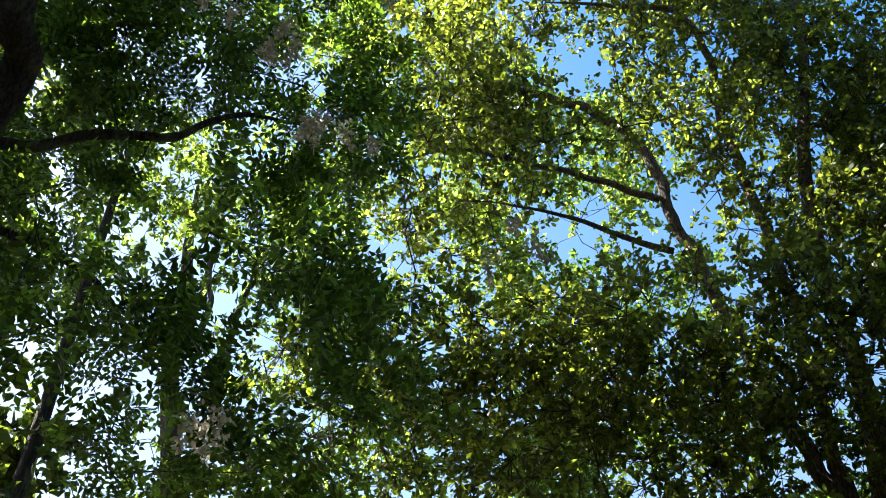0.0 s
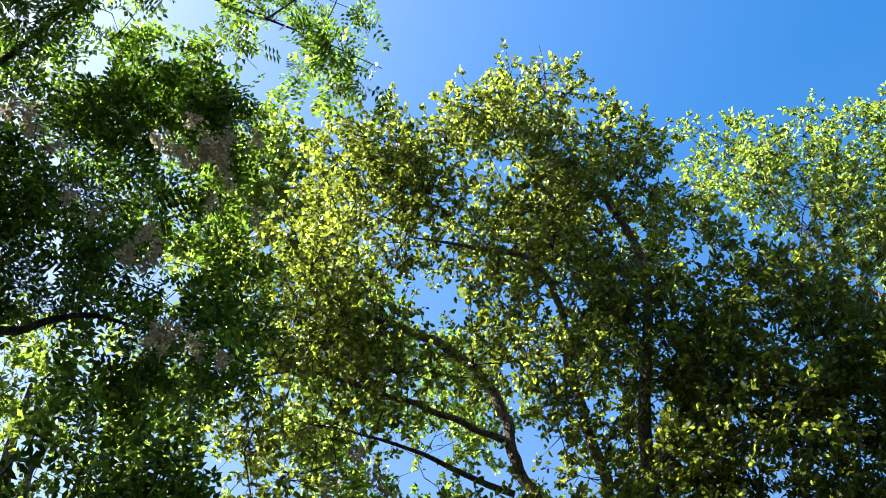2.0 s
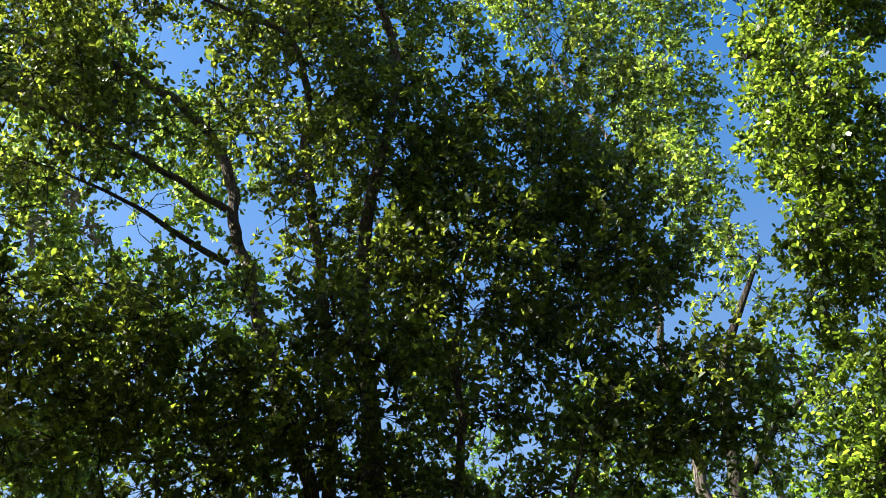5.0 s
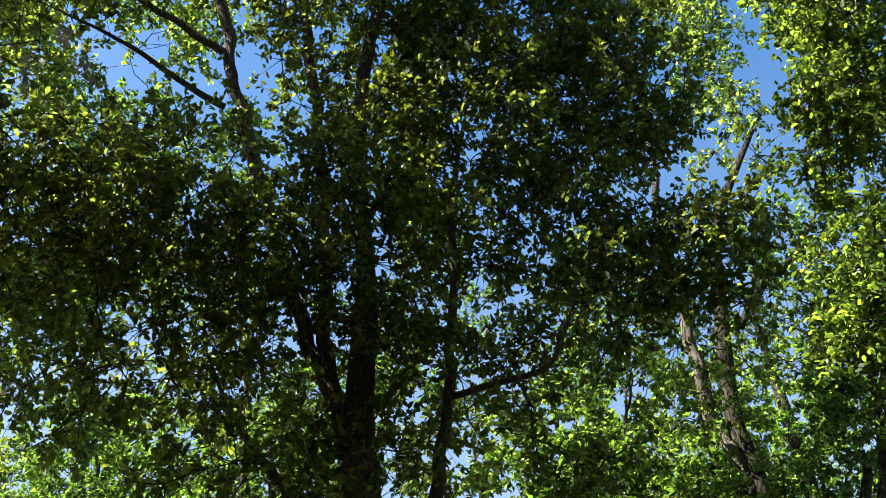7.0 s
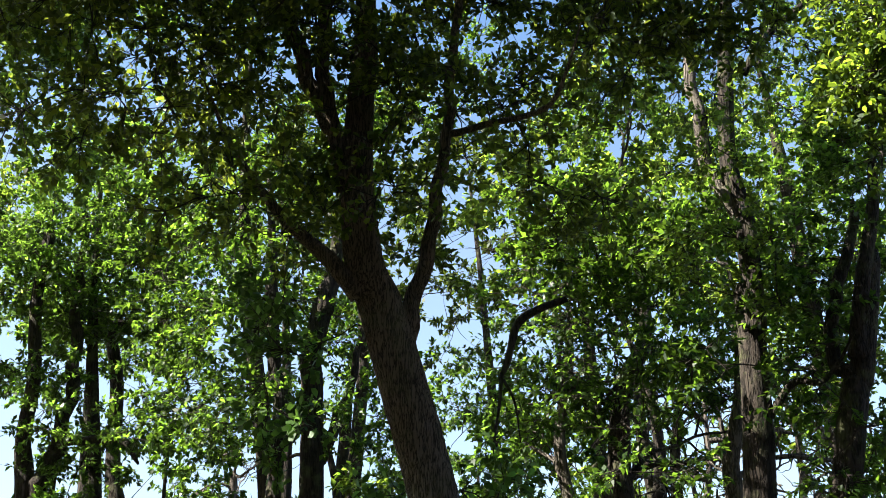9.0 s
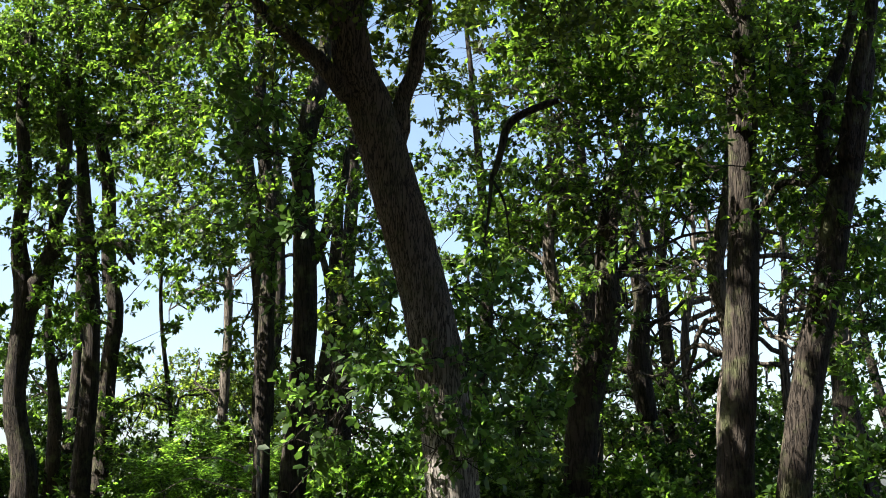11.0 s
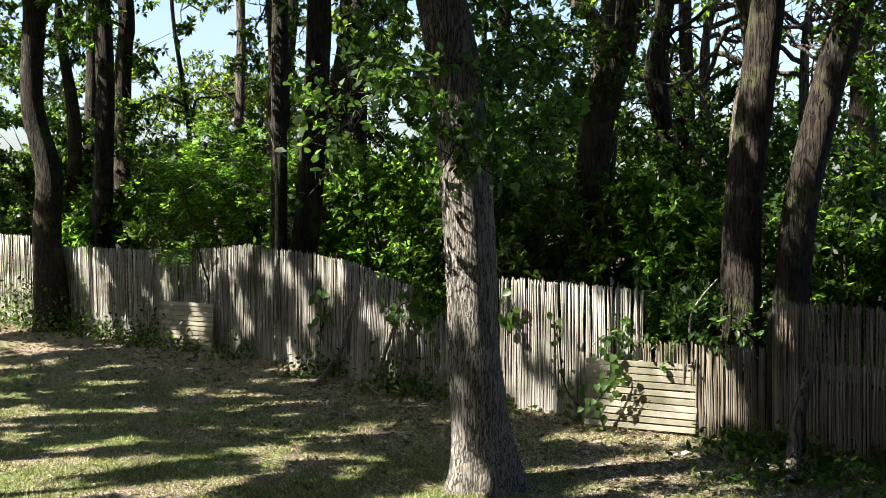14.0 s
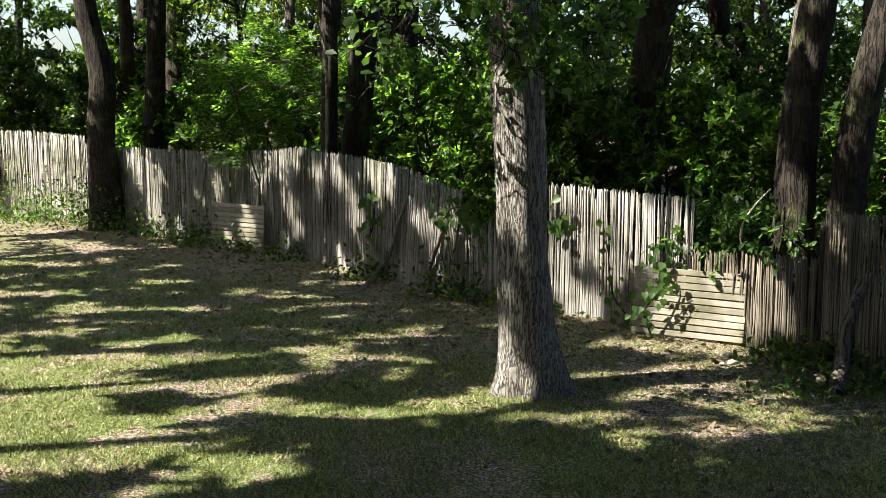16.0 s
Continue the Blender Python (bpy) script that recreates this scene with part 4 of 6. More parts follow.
far_trunk("slim dark trunk behind larger trees", DARK_BARK, [(-0.91, 23.98, 4.31), (-0.97, 23.98, 6.58), (-0.79, 23.99, 8.37), (-0.59, 23.99, 10.50)], [0.16, 0.14, 0.13, 0.05], [(-0.63, 23.99, 6.32, 0.76, 2.00, 1.01, 1.4, 1), (1.92, 25.93, 8.79, 0.97, 2.00, 0.83, 1.1, -4)], 33, SHRUB_LEAF, 2)
far_trunk("twisted dark trunk with crooked bare boughs", DARK_BARK, [(2.93, 15.73, 3.12), (3.11, 15.69, 4.94), (3.37, 15.64, 5.94), (3.57, 15.60, 6.95), (3.87, 15.52, 7.74), (4.01, 15.49, 8.92), (3.80, 15.03, 9.12)], [0.24, 0.2, 0.17, 0.14, 0.12, 0.09, 0.03],
          [(2.79, 13.21, 8.15, 1.45, 1.60, 0.99, 2.8, -12), (2.49, 15.30, 6.97, 1.01, 1.40, 0.92, 2.4, -9), (4.22, 14.39, 7.36, 0.90, 1.40, 0.90, 1.9, -16), (2.74, 15.76, 4.71, 1.01, 1.20, 0.76, 2.2, -10)], 34, LOCUST_LEAF, 9, 0.105)
far_trunk("pale leaning trunk of a half-dead tree", PALE_BARK, [(3.09, 16.21, 4.76), (2.85, 16.25, 5.38), (2.75, 16.27, 6.35), (2.92, 16.24, 7.49), (2.93, 16.24, 8.65)], [0.12, 0.1, 0.09, 0.08, 0.03], [], 35, LOCUST_LEAF, 3)
far_trunk("dark trunk with a pale scar deep in the wood", DARK_BARK, [(4.64, 19.45, 1.61), (4.90, 19.39, 3.03), (4.90, 19.39, 4.67), (4.89, 19.39, 5.92), (4.89, 19.39, 7.39), (4.92, 19.39, 8.93)], [0.2, 0.17, 0.14, 0.13, 0.11, 0.04], [(4.69, 19.44, 4.26, 1.15, 1.60, 0.84, 1.6, -14)], 36, SHRUB_LEAF, 7)
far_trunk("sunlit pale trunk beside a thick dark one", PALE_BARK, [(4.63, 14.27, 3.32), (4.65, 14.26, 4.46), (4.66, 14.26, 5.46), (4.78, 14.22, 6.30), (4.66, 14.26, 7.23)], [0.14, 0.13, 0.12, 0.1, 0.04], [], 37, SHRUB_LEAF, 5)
far_trunk("slim dark trunk deep in the wood", DARK_BARK, [(5.58, 20.25, 2.83), (5.61, 20.24, 4.75), (5.53, 20.26, 6.72), (5.70, 20.21, 8.25)], [0.15, 0.13, 0.11, 0.06], [], 38, SHRUB_LEAF, 8)
far_trunk("bare twiggy tree against the bright sky", PALE_BARK, [(6.81, 17.74, 3.11), (6.77, 17.75, 4.92), (6.95, 17.68, 6.15), (6.92, 17.70, 7.23)], [0.09, 0.07, 0.05, 0.02], [], 39, SHRUB_LEAF, 14)
far_trunk("bare crooked tree deep in the wood", PALE_BARK, [(5.05, 17.28, 3.13), (5.00, 17.29, 4.89), (5.13, 17.25, 6.09), (5.32, 17.20, 7.39)], [0.08, 0.07, 0.05, 0.02], [], 40, SHRUB_LEAF, 10)

far_trunk("slender sunlit tree leafing between larger trunks", DARK_BARK, [(-5.2, 27.0, 0), (-5.0, 26.8, 4.0), (-5.3, 26.6, 7.5), (-5.0, 26.4, 11.0)], [0.07, 0.06, 0.045, 0.015],
          [(-7.29, 22.93, 9.28, 0.90, 1.20, 0.60, 1.6, 10), (-7.21, 22.33, 11.12, 1.00, 1.20, 0.70, 1.6, 10), (-5.73, 23.47, 12.10, 1.00, 1.20, 0.60, 1.8, 10), (-4.14, 23.76, 12.21, 0.90, 1.20, 0.60, 1.8, 10), (-5.97, 23.60, 8.18, 0.80, 1.20, 0.50, 1.6, 10), (-3.19, 24.83, 9.53, 0.80, 1.20, 0.50, 1.4, 10), (-1.32, 24.37, 11.46, 0.80, 1.20, 0.70, 1.6, 10), (-6.39, 22.80, 6.42, 0.90, 1.20, 0.60, 1.8, 10), (2.72, 22.08, 11.52, 0.70, 1.20, 0.50, 1.2, 10), (-4.89, 25.35, 10.40, 0.70, 1.20, 0.30, 1.4, 10)], 44, FRESH_LEAF, 4, 0.15)


def bright_tree():
    """The sunlit tree whose boughs reach in over the right end of the fence."""
    t = thing("maple_tree", "bushy maple with bright sunlit yellow-green leaves", "tree", "trees")
    a = stem("trunk", t, DARK_BARK, [(8.0, 6.2, -0.1), (7.9, 6.3, 3.0), (7.6, 6.4, 6.5), (7.2, 6.5, 10.0), (6.9, 6.6, 13.0)], [0.3, 0.25, 0.2, 0.12, 0.02], 18, 0.04, 0.3)
    b = stem("limb", t, DARK_BARK, [(7.8, 6.35, 4.5), (7.0, 6.7, 6.5), (6.0, 7.2, 8.5), (5.2, 7.4, 10.2)], [0.1, 0.08, 0.05, 0.01], 10)
    cr = Crown(41, 0.07, 8, 19, 0.3, OBOVATE, up=0.8, tuft=True, bare=True)
    cr.limb(a, 0.4)
    cr.limb(b, 0.3)
    cr.mass(5.28, 5.47, 14.45, 0.59, 0.7, 0.52, 3.82, -44)
    cr.mass(4.71, 6.22, 13.34, 0.49, 0.8, 0.56, 4.17, -37)
    cr.mass(5.02, 5.97, 12.34, 0.85, 1, 0.91, 4.17, -40)
    cr.mass(4.22, 6.8, 11.21, 0.43, 0.9, 0.74, 3.82, -32)
    cr.mass(4.46, 6.64, 10.18, 0.63, 1.1, 1.04, 4.17, -34)
    cr.mass(4.43, 6.9, 9.21, 0.55, 1, 0.61, 3.82, -33)
    cr.mass(4.17, 7.29, 7.62, 0.46, 1, 0.77, 3.82, -30)
    cr.mass(4.17, 7.52, 7.19, 0.36, 0.9, 0.66, 3.56, -29)
    cr.mass(4.24, 6.78, 12.57, 0.27, 0.6, 0.33, 3.21, -32)
    cr.mass(4.33, 7.43, 9.01, 0.34, 0.9, 0.5, 3.56, -30)
    cr.mass(8.2, 6.5, 9.5, 1.6, 1.6, 2.6, 60)
    cr.build(t, MAPLE_LEAF)


bright_tree()


def back_trees():
    """Sunlit trees beyond the lawn's far corner, seen between the nearer boughs."""
    t = thing("woodland_tree", "tall tree with pale forked stems and yellow-green leaves", "tree", "trees")
    a = stem("trunk", t, PALE_BARK, [(-9.8, 13.6, 0), (-9.4, 13.0, 4.0), (-10.53, 10.68, 13.20), (-10.56, 10.65, 14.66), (-10.76, 10.45, 16.05), (-10.89, 10.31, 17.81)], [0.28, 0.22, 0.15, 0.13, 0.1, 0.03], 16, 0.04, 0.2)
    b = stem("limb", t, PALE_BARK, [(-10.53, 10.69, 13.92), (-10.47, 10.75, 14.97), (-10.43, 10.78, 15.95), (-10.39, 10.82, 16.70)], [0.08, 0.075, 0.06, 0.02], 10)
    c = stem("limb", t, PALE_BARK, [(-10.32, 10.88, 14.26), (-10.35, 10.85, 15.29), (-10.58, 10.64, 16.45)], [0.06, 0.05, 0.02], 10)
    d = stem("limb", t, DARK_BARK, [(-10.05, 11.14, 13.63), (-9.95, 11.23, 14.93), (-9.87, 11.30, 16.06)], [0.08, 0.06, 0.02], 10)
    cr = Crown(51, 0.125, 7, 17, 0.52, tuft=True)
    for line, s in ((a, 0.6), (b, 0.6), (c, 0.7), (d, 0.5)):
        cr.limb(line, s)
    cr.mass(-11.30, 9.87, 18.01, 2.02, 1.60, 0.79, 2.5, 49)
    cr.mass(-11.94, 9.08, 14.83, 1.31, 1.60, 1.62, 1.0, 53)
    cr.mass(-8.91, 12.07, 17.15, 1.96, 1.80, 1.64, 2.5, 36)
    cr.mass(-10.75, 10.46, 11.90, 2.30, 1.60, 0.64, 1.1, 46)
    cr.mass(-6.38, 13.57, 17.45, 1.87, 1.80, 1.43, 2.4, 25)
    cr.mass(-8.39, 12.44, 13.63, 1.94, 1.80, 1.17, 2.1, 34)
    cr.mass(-9.44, 11.66, 14.59, 0.90, 1.50, 0.70, 1.4, 39)
    cr.mass(-7.44, 10.66, 22.41, 1.73, 1.60, 1.61, 2.4, 35)
    cr.mass(-6.85, 9.85, 22.99, 1.48, 1.40, 1.36, 2.4, 35)
    cr.mass(-5.11, 14.10, 11.64, 1.19, 1.60, 1.83, 2.1, 20)
    cr.mass(-4.48, 13.26, 18.63, 2.22, 1.60, 1.33, 2.4, 19)
    cr.mass(-4.91, 14.17, 15.70, 1.87, 1.60, 1.25, 2.1, 19)
    cr.mass(-9.08, 11.94, 11.81, 1.84, 1.60, 0.64, 2.5, 37)
    cr.mass(-5.84, 13.82, 12.43, 2.34, 1.60, 0.84, 2.1, 23)
    cr.build(t, YOUNG_LEAF)
    far_trunk("leafy tree far behind the oak, lit from above", DARK_BARK, [(-2.5, 22, 0), (-2.4, 21.8, 6), (-2.8, 21.5, 12), (-3.0, 21, 18)], [0.25, 0.2, 0.14, 0.03],
              [(-4.62, 18.43, 18.06, 2.94, 2.20, 2.94, 1.0, 14), (-1.87, 19.91, 13.89, 1.91, 2.20, 1.68, 1.0, 5), (0.90, 19.98, 15.84, 2.00, 2.20, 2.00, 0.8, -3), (-6.39, 15.75, 22.89, 3.31, 2.20, 2.21, 0.8, 22), (-4.47, 20.52, 12.86, 2.44, 2.20, 1.83, 1.0, 12)], 52, LOCUST_LEAF)
    far_trunk("leafy tree far behind the straight ash, lit from above", DARK_BARK, [(9.0, 20, 0), (8.8, 19.8, 6), (8.2, 19.5, 12), (7.8, 19, 16)], [0.25, 0.2, 0.14, 0.03],
              [(7.43, 17.49, 14.02, 1.50, 2.20, 2.54, 0.8, -23), (4.82, 19.41, 14.79, 1.71, 2.20, 2.44, 1.0, -14), (4.92, 19.38, 13.60, 1.55, 2.20, 1.90, 1.0, -14), (7.97, 18.34, 10.57, 1.35, 2.20, 2.24, 0.8, -23), (8.91, 20.11, 7.53, 1.17, 2.20, 1.76, 1.0, -24)], 53, LOCUST_LEAF)


back_trees()

def edge_tree(i, x, y, high, *masses):
    far_trunk("leafy tree of the far woodland edge", DARK_BARK, [(x, y, 0), (x + 0.2, y, high * 0.5), (x, y - 0.3, high)], [0.2, 0.15, 0.03], masses, 200 + i, (SHRUB_LEAF, YOUNG_LEAF)[i % 2], 2, 0.17)


edge_tree(0, -7.5, 25.5, 9, (-6.73, 25.11, 7.12, 1.1, 1.5, 0.82, 1.3, 15), (-4.15, 23.64, 8.19, 1.67, 1.5, 0.58, 1.6, 10), (-8.08, 25.76, 6.32, 0.99, 1.5, 1.13, 1.4, 17), (-5.21, 26.49, 7.91, 1.72, 1.5, 0.64, 1, 11), (-6.13, 24.24, 8.1, 1.2, 1.5, 0.67, 1.3, 14), (-4.16, 27.69, 8.06, 1.48, 1.5, 0.74, 1.1, 9), (-5.98, 26.33, 6.23, 1.42, 1.5, 0.57, 1.3, 13))
edge_tree(1, -1.4, 22.5, 9, (-2.61, 23.86, 5.96, 0.76, 1.2, 0.76, 1.3, 6), (-1.25, 21.96, 6.59, 0.64, 1.2, 1.05, 1.3, 3), (-0.19, 20, 6.53, 0.69, 1.2, 1.17, 1.4, 1))
edge_tree(2, 4.2, 17.5, 9, (1.99, 17.89, 5.79, 0.67, 1.2, 1.05, 1.6, -6), (2.98, 16.74, 6.91, 1, 1.2, 0.64, 1.6, -10), (5.02, 18.33, 6.52, 0.91, 1.5, 1.11, 1.3, -15))
edge_tree(3, 9, 21, 9, (7.37, 18.59, 7.36, 1.18, 1.5, 0.64, 1.4, -22), (8.82, 22.32, 5.54, 1.13, 2, 0.75, 0.6, -22), (7.57, 16.33, 5.41, 0.57, 1.5, 1.04, 1.4, -25))
edge_tree(4, -14, 36, 9, (-10.76, 34.35, 6.71, 3.02, 2.5, 2.07, 2.6, 17), (-7.7, 33.12, 3.44, 3.54, 2.5, 1.24, 3.2, 13), (-10.37, 32.38, 13.53, 2.23, 2.5, 2.04, 1.6, 18), (-10.4, 28.14, 4.65, 2.19, 2.5, 1.09, 1.9, 20))
edge_tree(5, -5, 38, 9, (-3.57, 35.82, 5.62, 3.01, 2.5, 1.32, 2.9, 6), (-4.35, 33.72, 10.6, 2.36, 2.5, 1.27, 1.6, 7), (-2.71, 33.89, 3.33, 2.83, 2.5, 1.24, 3.2, 5))
edge_tree(6, 3, 34, 10, (0.84, 31.99, 7.57, 1.85, 2.5, 2.53, 2.4, -2), (3.79, 31.77, 5.46, 2.51, 2.5, 2.51, 2.7, -7), (3.38, 29.81, 10.06, 1.77, 2.5, 2.09, 1.9, -6), (2.58, 29.89, 11.25, 1.63, 2.5, 1.63, 1.3, -5))
edge_tree(7, 9, 32, 10, (6.82, 29.21, 3.31, 2.18, 2.5, 1.56, 2.9, -13), (5.58, 27.44, 8.54, 1.94, 2.5, 1.94, 1.9, -12), (7.97, 28.92, 6.5, 1.89, 2.5, 1.73, 1.3, -15))
edge_tree(8, 14, 30, 10, (10.76, 28.01, 3.47, 2.34, 2.5, 1.72, 2.2, -21), (10.07, 26.12, 9.62, 1.95, 2.5, 1.2, 1.1, -21), (11.83, 25.38, 5.92, 1.32, 2.5, 2.93, 1.9, -25))


def blossom_mesh(seed):
    """A hanging bunch of small pale flowers."""
    g = np.random.default_rng(seed)
    n = 60
    s = g.uniform(0, 1, n)
    at = np.stack([g.normal(size=n) * 0.035 * (1.2 - s), g.normal(size=n) * 0.035 * (1.2 - s), -0.22 * s], 1)
    way = unit(g.normal(size=(n, 3)) + np.array([0, 0, -0.5]))
    return leaf_mesh("blossom", at, way, unit(g.normal(size=(n, 3))), g.uniform(0.026, 0.05, n), SIMPLE, BLOSSOM)


def flowering_locust():
    t = thing("locust_tree", "flowering locust with feathery leaves and hanging blossom", "tree", "trees")
    a = stem("trunk", t, DARK_BARK, [(-7.6, 2.6, -0.1), (-7.3, 2.7, 3.0), (-6.6, 2.9, 6.0), (-5.43, 2.99, 8.93), (-5.02, 2.49, 9.42), (-4.57, 1.77, 12.73)], [0.26, 0.21, 0.17, 0.14, 0.12, 0.04], 20, 0.05, 0.35)
    b = stem("limb", t, DARK_BARK, [(-7.2, 2.8, 4.2), (-5.89, 2.99, 8.10), (-5.59, 3.50, 8.99), (-5.27, 3.81, 9.31), (-4.96, 4.21, 9.61), (-4.55, 4.50, 10.03), (-4.04, 4.83, 10.04)], [0.1, 0.07, 0.05, 0.045, 0.038, 0.025, 0.008], 10)
    c = stem("limb", t, DARK_BARK, [(-7.4, 2.7, 3.0), (-6.26, 3.13, 8.22), (-6.07, 3.87, 8.56), (-5.85, 4.37, 8.63), (-5.69, 4.88, 8.48), (-5.60, 5.14, 8.03)], [0.09, 0.06, 0.045, 0.036, 0.025, 0.008], 10)
    d = stem("limb", t, DARK_BARK, [(-5.02, 2.49, 9.42), (-4.43, 2.73, 13.69), (-3.65, 3.42, 14.21), (-2.79, 4.03, 14.07), (-2.00, 4.36, 13.40)], [0.035, 0.025, 0.018, 0.01, 0.004], 8)
    cr = Crown(61, 0.25, 5, 7, 0.42, PINNATE)
    for line, s in ((a, 0.5), (b, 0.35), (c, 0.35), (d, 0.2)):
        cr.limb(line, s)
    cr.mass(-5.23, 2.94, 12.05, 1.29, 1.00, 1.00, 1.5, 61)
    cr.mass(-4.38, 4.39, 12.65, 0.93, 1.00, 0.99, 2.4, 45)
    cr.mass(-5.01, 3.98, 10.64, 1.13, 1.00, 0.59, 1.9, 52)
    cr.mass(-4.07, 5.20, 10.99, 0.67, 0.90, 0.56, 1.7, 38)
    cr.mass(-4.85, 3.86, 10.10, 1.28, 1.00, 0.56, 1.7, 51)
    cr.mass(-3.91, 5.07, 9.78, 0.61, 0.90, 0.76, 2.0, 38)
    cr.mass(-5.50, 3.66, 8.43, 0.51, 0.90, 0.55, 1.7, 56)
    cr.mass(-5.68, 4.74, 7.93, 0.76, 0.90, 0.43, 1.1, 50)
    cr.mass(-3.20, 3.84, 13.66, 0.51, 0.40, 0.32, 2.0, 40)
    cr.mass(-4.52, 2.95, 12.16, 0.86, 0.80, 0.63, 1.9, 57)
    cr.mass(-4.05, 3.57, 12.69, 0.66, 0.60, 0.78, 1.5, 49)
    cr.mass(-2.22, 4.26, 13.34, 0.37, 0.30, 0.17, 2.2, 28)
    cr.mass(-4.26, 4.26, 6.97, 0.70, 0.50, 0.35, 1.3, 42)
    cr.mass(-3.71, 4.85, 6.86, 0.70, 0.50, 0.35, 1.3, 42)
    cr.mass(-4.35, 3.47, 6.75, 0.60, 0.50, 0.35, 1.0, 42)
    cr.mass(-3.08, 4.77, 7.40, 0.55, 0.50, 0.30, 1.2, 42)
    cr.mass(-4.81, 4.80, 6.73, 0.80, 0.50, 0.30, 1.0, 42)
    cr.mass(-3.46, 5.56, 7.09, 0.60, 0.50, 0.40, 1.4, 42)
    cr.mass(-3.49, 3.83, 7.20, 0.50, 0.50, 0.25, 0.8, 42)
    cr.mass(-3.3, 4.3, 16.6, 1.0, 1.0, 0.7, 1.6)
    # the part of the crown that stands beside the lawn
    cr.mass(-7.0, 1.8, 10.5, 1.8, 1.6, 1.4, 60)
    cr.mass(-6.3, 3.4, 10.5, 1.6, 1.5, 1.3, 1.5)
    cr.build(t, LOCUST_LEAF)
    shared = [blossom_mesh(70 + k) for k in range(4)]
    g = np.random.default_rng(62)
    for x, y, z, n in ((-2.68, 2.97, 9.40, 16), (-3.85, 2.33, 9.44, 3), (-3.48, 2.86, 9.19, 3), (-3.08, 3.28, 8.76, 3), (-2.72, 3.58, 7.78, 3),
                       (-2.72, 3.59, 7.88, 3), (-3.05, 3.31, 8.81, 3), (-1.77, 4.14, 7.23, 3), (-3.02, 3.33, 5.63, 3), (-2.69, 3.61, 9.96, 3), (-3.69, 2.57, 9.43, 3)):
        for _ in range(n):
            o = part("blossom", shared[int(g.integers(4))], t, "hanging bunch of creamy pea flowers")
            o.location = np.array((x, y, z)) + g.normal(size=3) * (0.12, 0.12, 0.09)
            o.rotation_euler = g.normal(size=3) * 0.25


flowering_locust()


def shade_tree(label, base, top, masses, seed, size=0.28, leaf=THICK_LEAF, dense=2.5):
    """A tree beside the lawn that keeps the sun off it; most stand out of view."""
    t = thing("locust_tree", label, "tree", "trees")
    x, y, z = base
    a = stem("trunk", t, DARK_BARK, [(x, y, z), (x + 0.1, y, 3.5), (x + 0.3, y + 0.2, 7), top], [0.27, 0.22, 0.15, 0.03], 16, 0.05, 0.3)
    cr = Crown(seed, size, 7, 17, 0.55)
    cr.limb(a, 0.4)
    for *m, layers in masses:
        cr.mass(*m, layers * dense)
    cr.build(t, leaf)


shade_tree("leafy tree at the lawn's edge casting broken shade", (-13.0, 6.5, -0.1), (-12.6, 6.9, 13),
           [(-12.5, 6.5, 11.5, 2.2, 2.2, 2.0, 1.0), (-13.5, 10.0, 10.5, 2.6, 2.2, 2.4, 1.3), (-9.0, 4.7, 11.0, 1.8, 1.7, 1.4, 1.4), (-10.6, 7.2, 10.0, 1.6, 1.5, 1.2, 0.9), (-9.8, 13.0, 11.0, 2.0, 1.7, 1.5, 1.2),
            (-12.5, 4.0, 10.5, 2.0, 1.4, 1.4, 1.2), (-15.8, 18.8, 12.0, 1.7, 1.7, 1.5, 1.5), (-12.8, 15.9, 12.0, 1.7, 1.7, 1.5, 1.6), (-11.1, 13.6, 12.0, 1.6, 1.6, 1.4, 1.6), (-14.2, 17.4, 12.4, 1.5, 1.5, 1.4, 1.4)], 63)
for i, (x, y, z) in enumerate(((-14.5, 14.5, 10.5), (-14.0, 19.5, 10.5), (-16.0, 25.5, 11.5))):
    shade_tree("dense leafy tree at the edge of the wood", (x, y, -0.1), (x + 0.4, y, z + 2), [(x, y, z, 2.8, 2.6, 3.0, 1.7), (x + 2.4, y + 1.0, z + 1.5, 2.0, 2.0, 2.2, 1.7)], 65 + i, 0.28)
shade_tree("very tall leafy tree overhanging the lawn", (-11.2, 8.8, -0.1), (-10.4, 8.0, 19),
           [(-10.6, 6.0, 16.0, 1.8, 1.8, 2.4, 1.0), (-12.4, 9.0, 17.0, 1.8, 1.8, 2.6, 1.0), (-8.6, 9.6, 14.5, 1.5, 1.5, 1.7, 0.6), (-12.0, 5.0, 19.0, 2.2, 2.2, 2.4, 1.0), (-6.6, 8.8, 15.6, 1.6, 1.5, 1.8, 0.6)], 70, 0.14, YOUNG_LEAF, 1.2)
# two tall crowns added outside the view to shade lawn and fence
shade_tree("added towering tree out of view shading lawn and fence", (-14.5, 4.5, -0.1), (-14.0, 4.5, 20.5),
           [(-13.5, 3.5, 16.5, 1.8, 2.0, 1.8, 1.2), (-13.6, 6.6, 17.5, 1.7, 1.8, 1.8, 1.2), (-16.0, 8.4, 18.5, 2.0, 2.0, 1.8, 1.2), (-16.2, 5.0, 18.0, 2.0, 2.0, 1.8, 1.2), (-13.5, 0.6, 15.5, 2.0, 2.0, 1.8, 1.2), (-16.5, 1.4, 18.0, 2.2, 2.0, 1.8, 1.2)], 90, 0.28)
shade_tree("added towering tree out of view shading the fence", (-19.5, 8.5, -0.1), (-19.2, 8.5, 23),
           [(-19.0, 10.6, 20.0, 2.0, 2.0, 1.9, 1.2), (-19.2, 6.8, 20.0, 2.0, 2.0, 1.9, 1.2), (-21.5, 12.6, 21.0, 2.2, 2.2, 2.0, 1.2), (-21.0, 9.0, 21.5, 2.0, 2.0, 2.0, 1.2)], 91, 0.28)
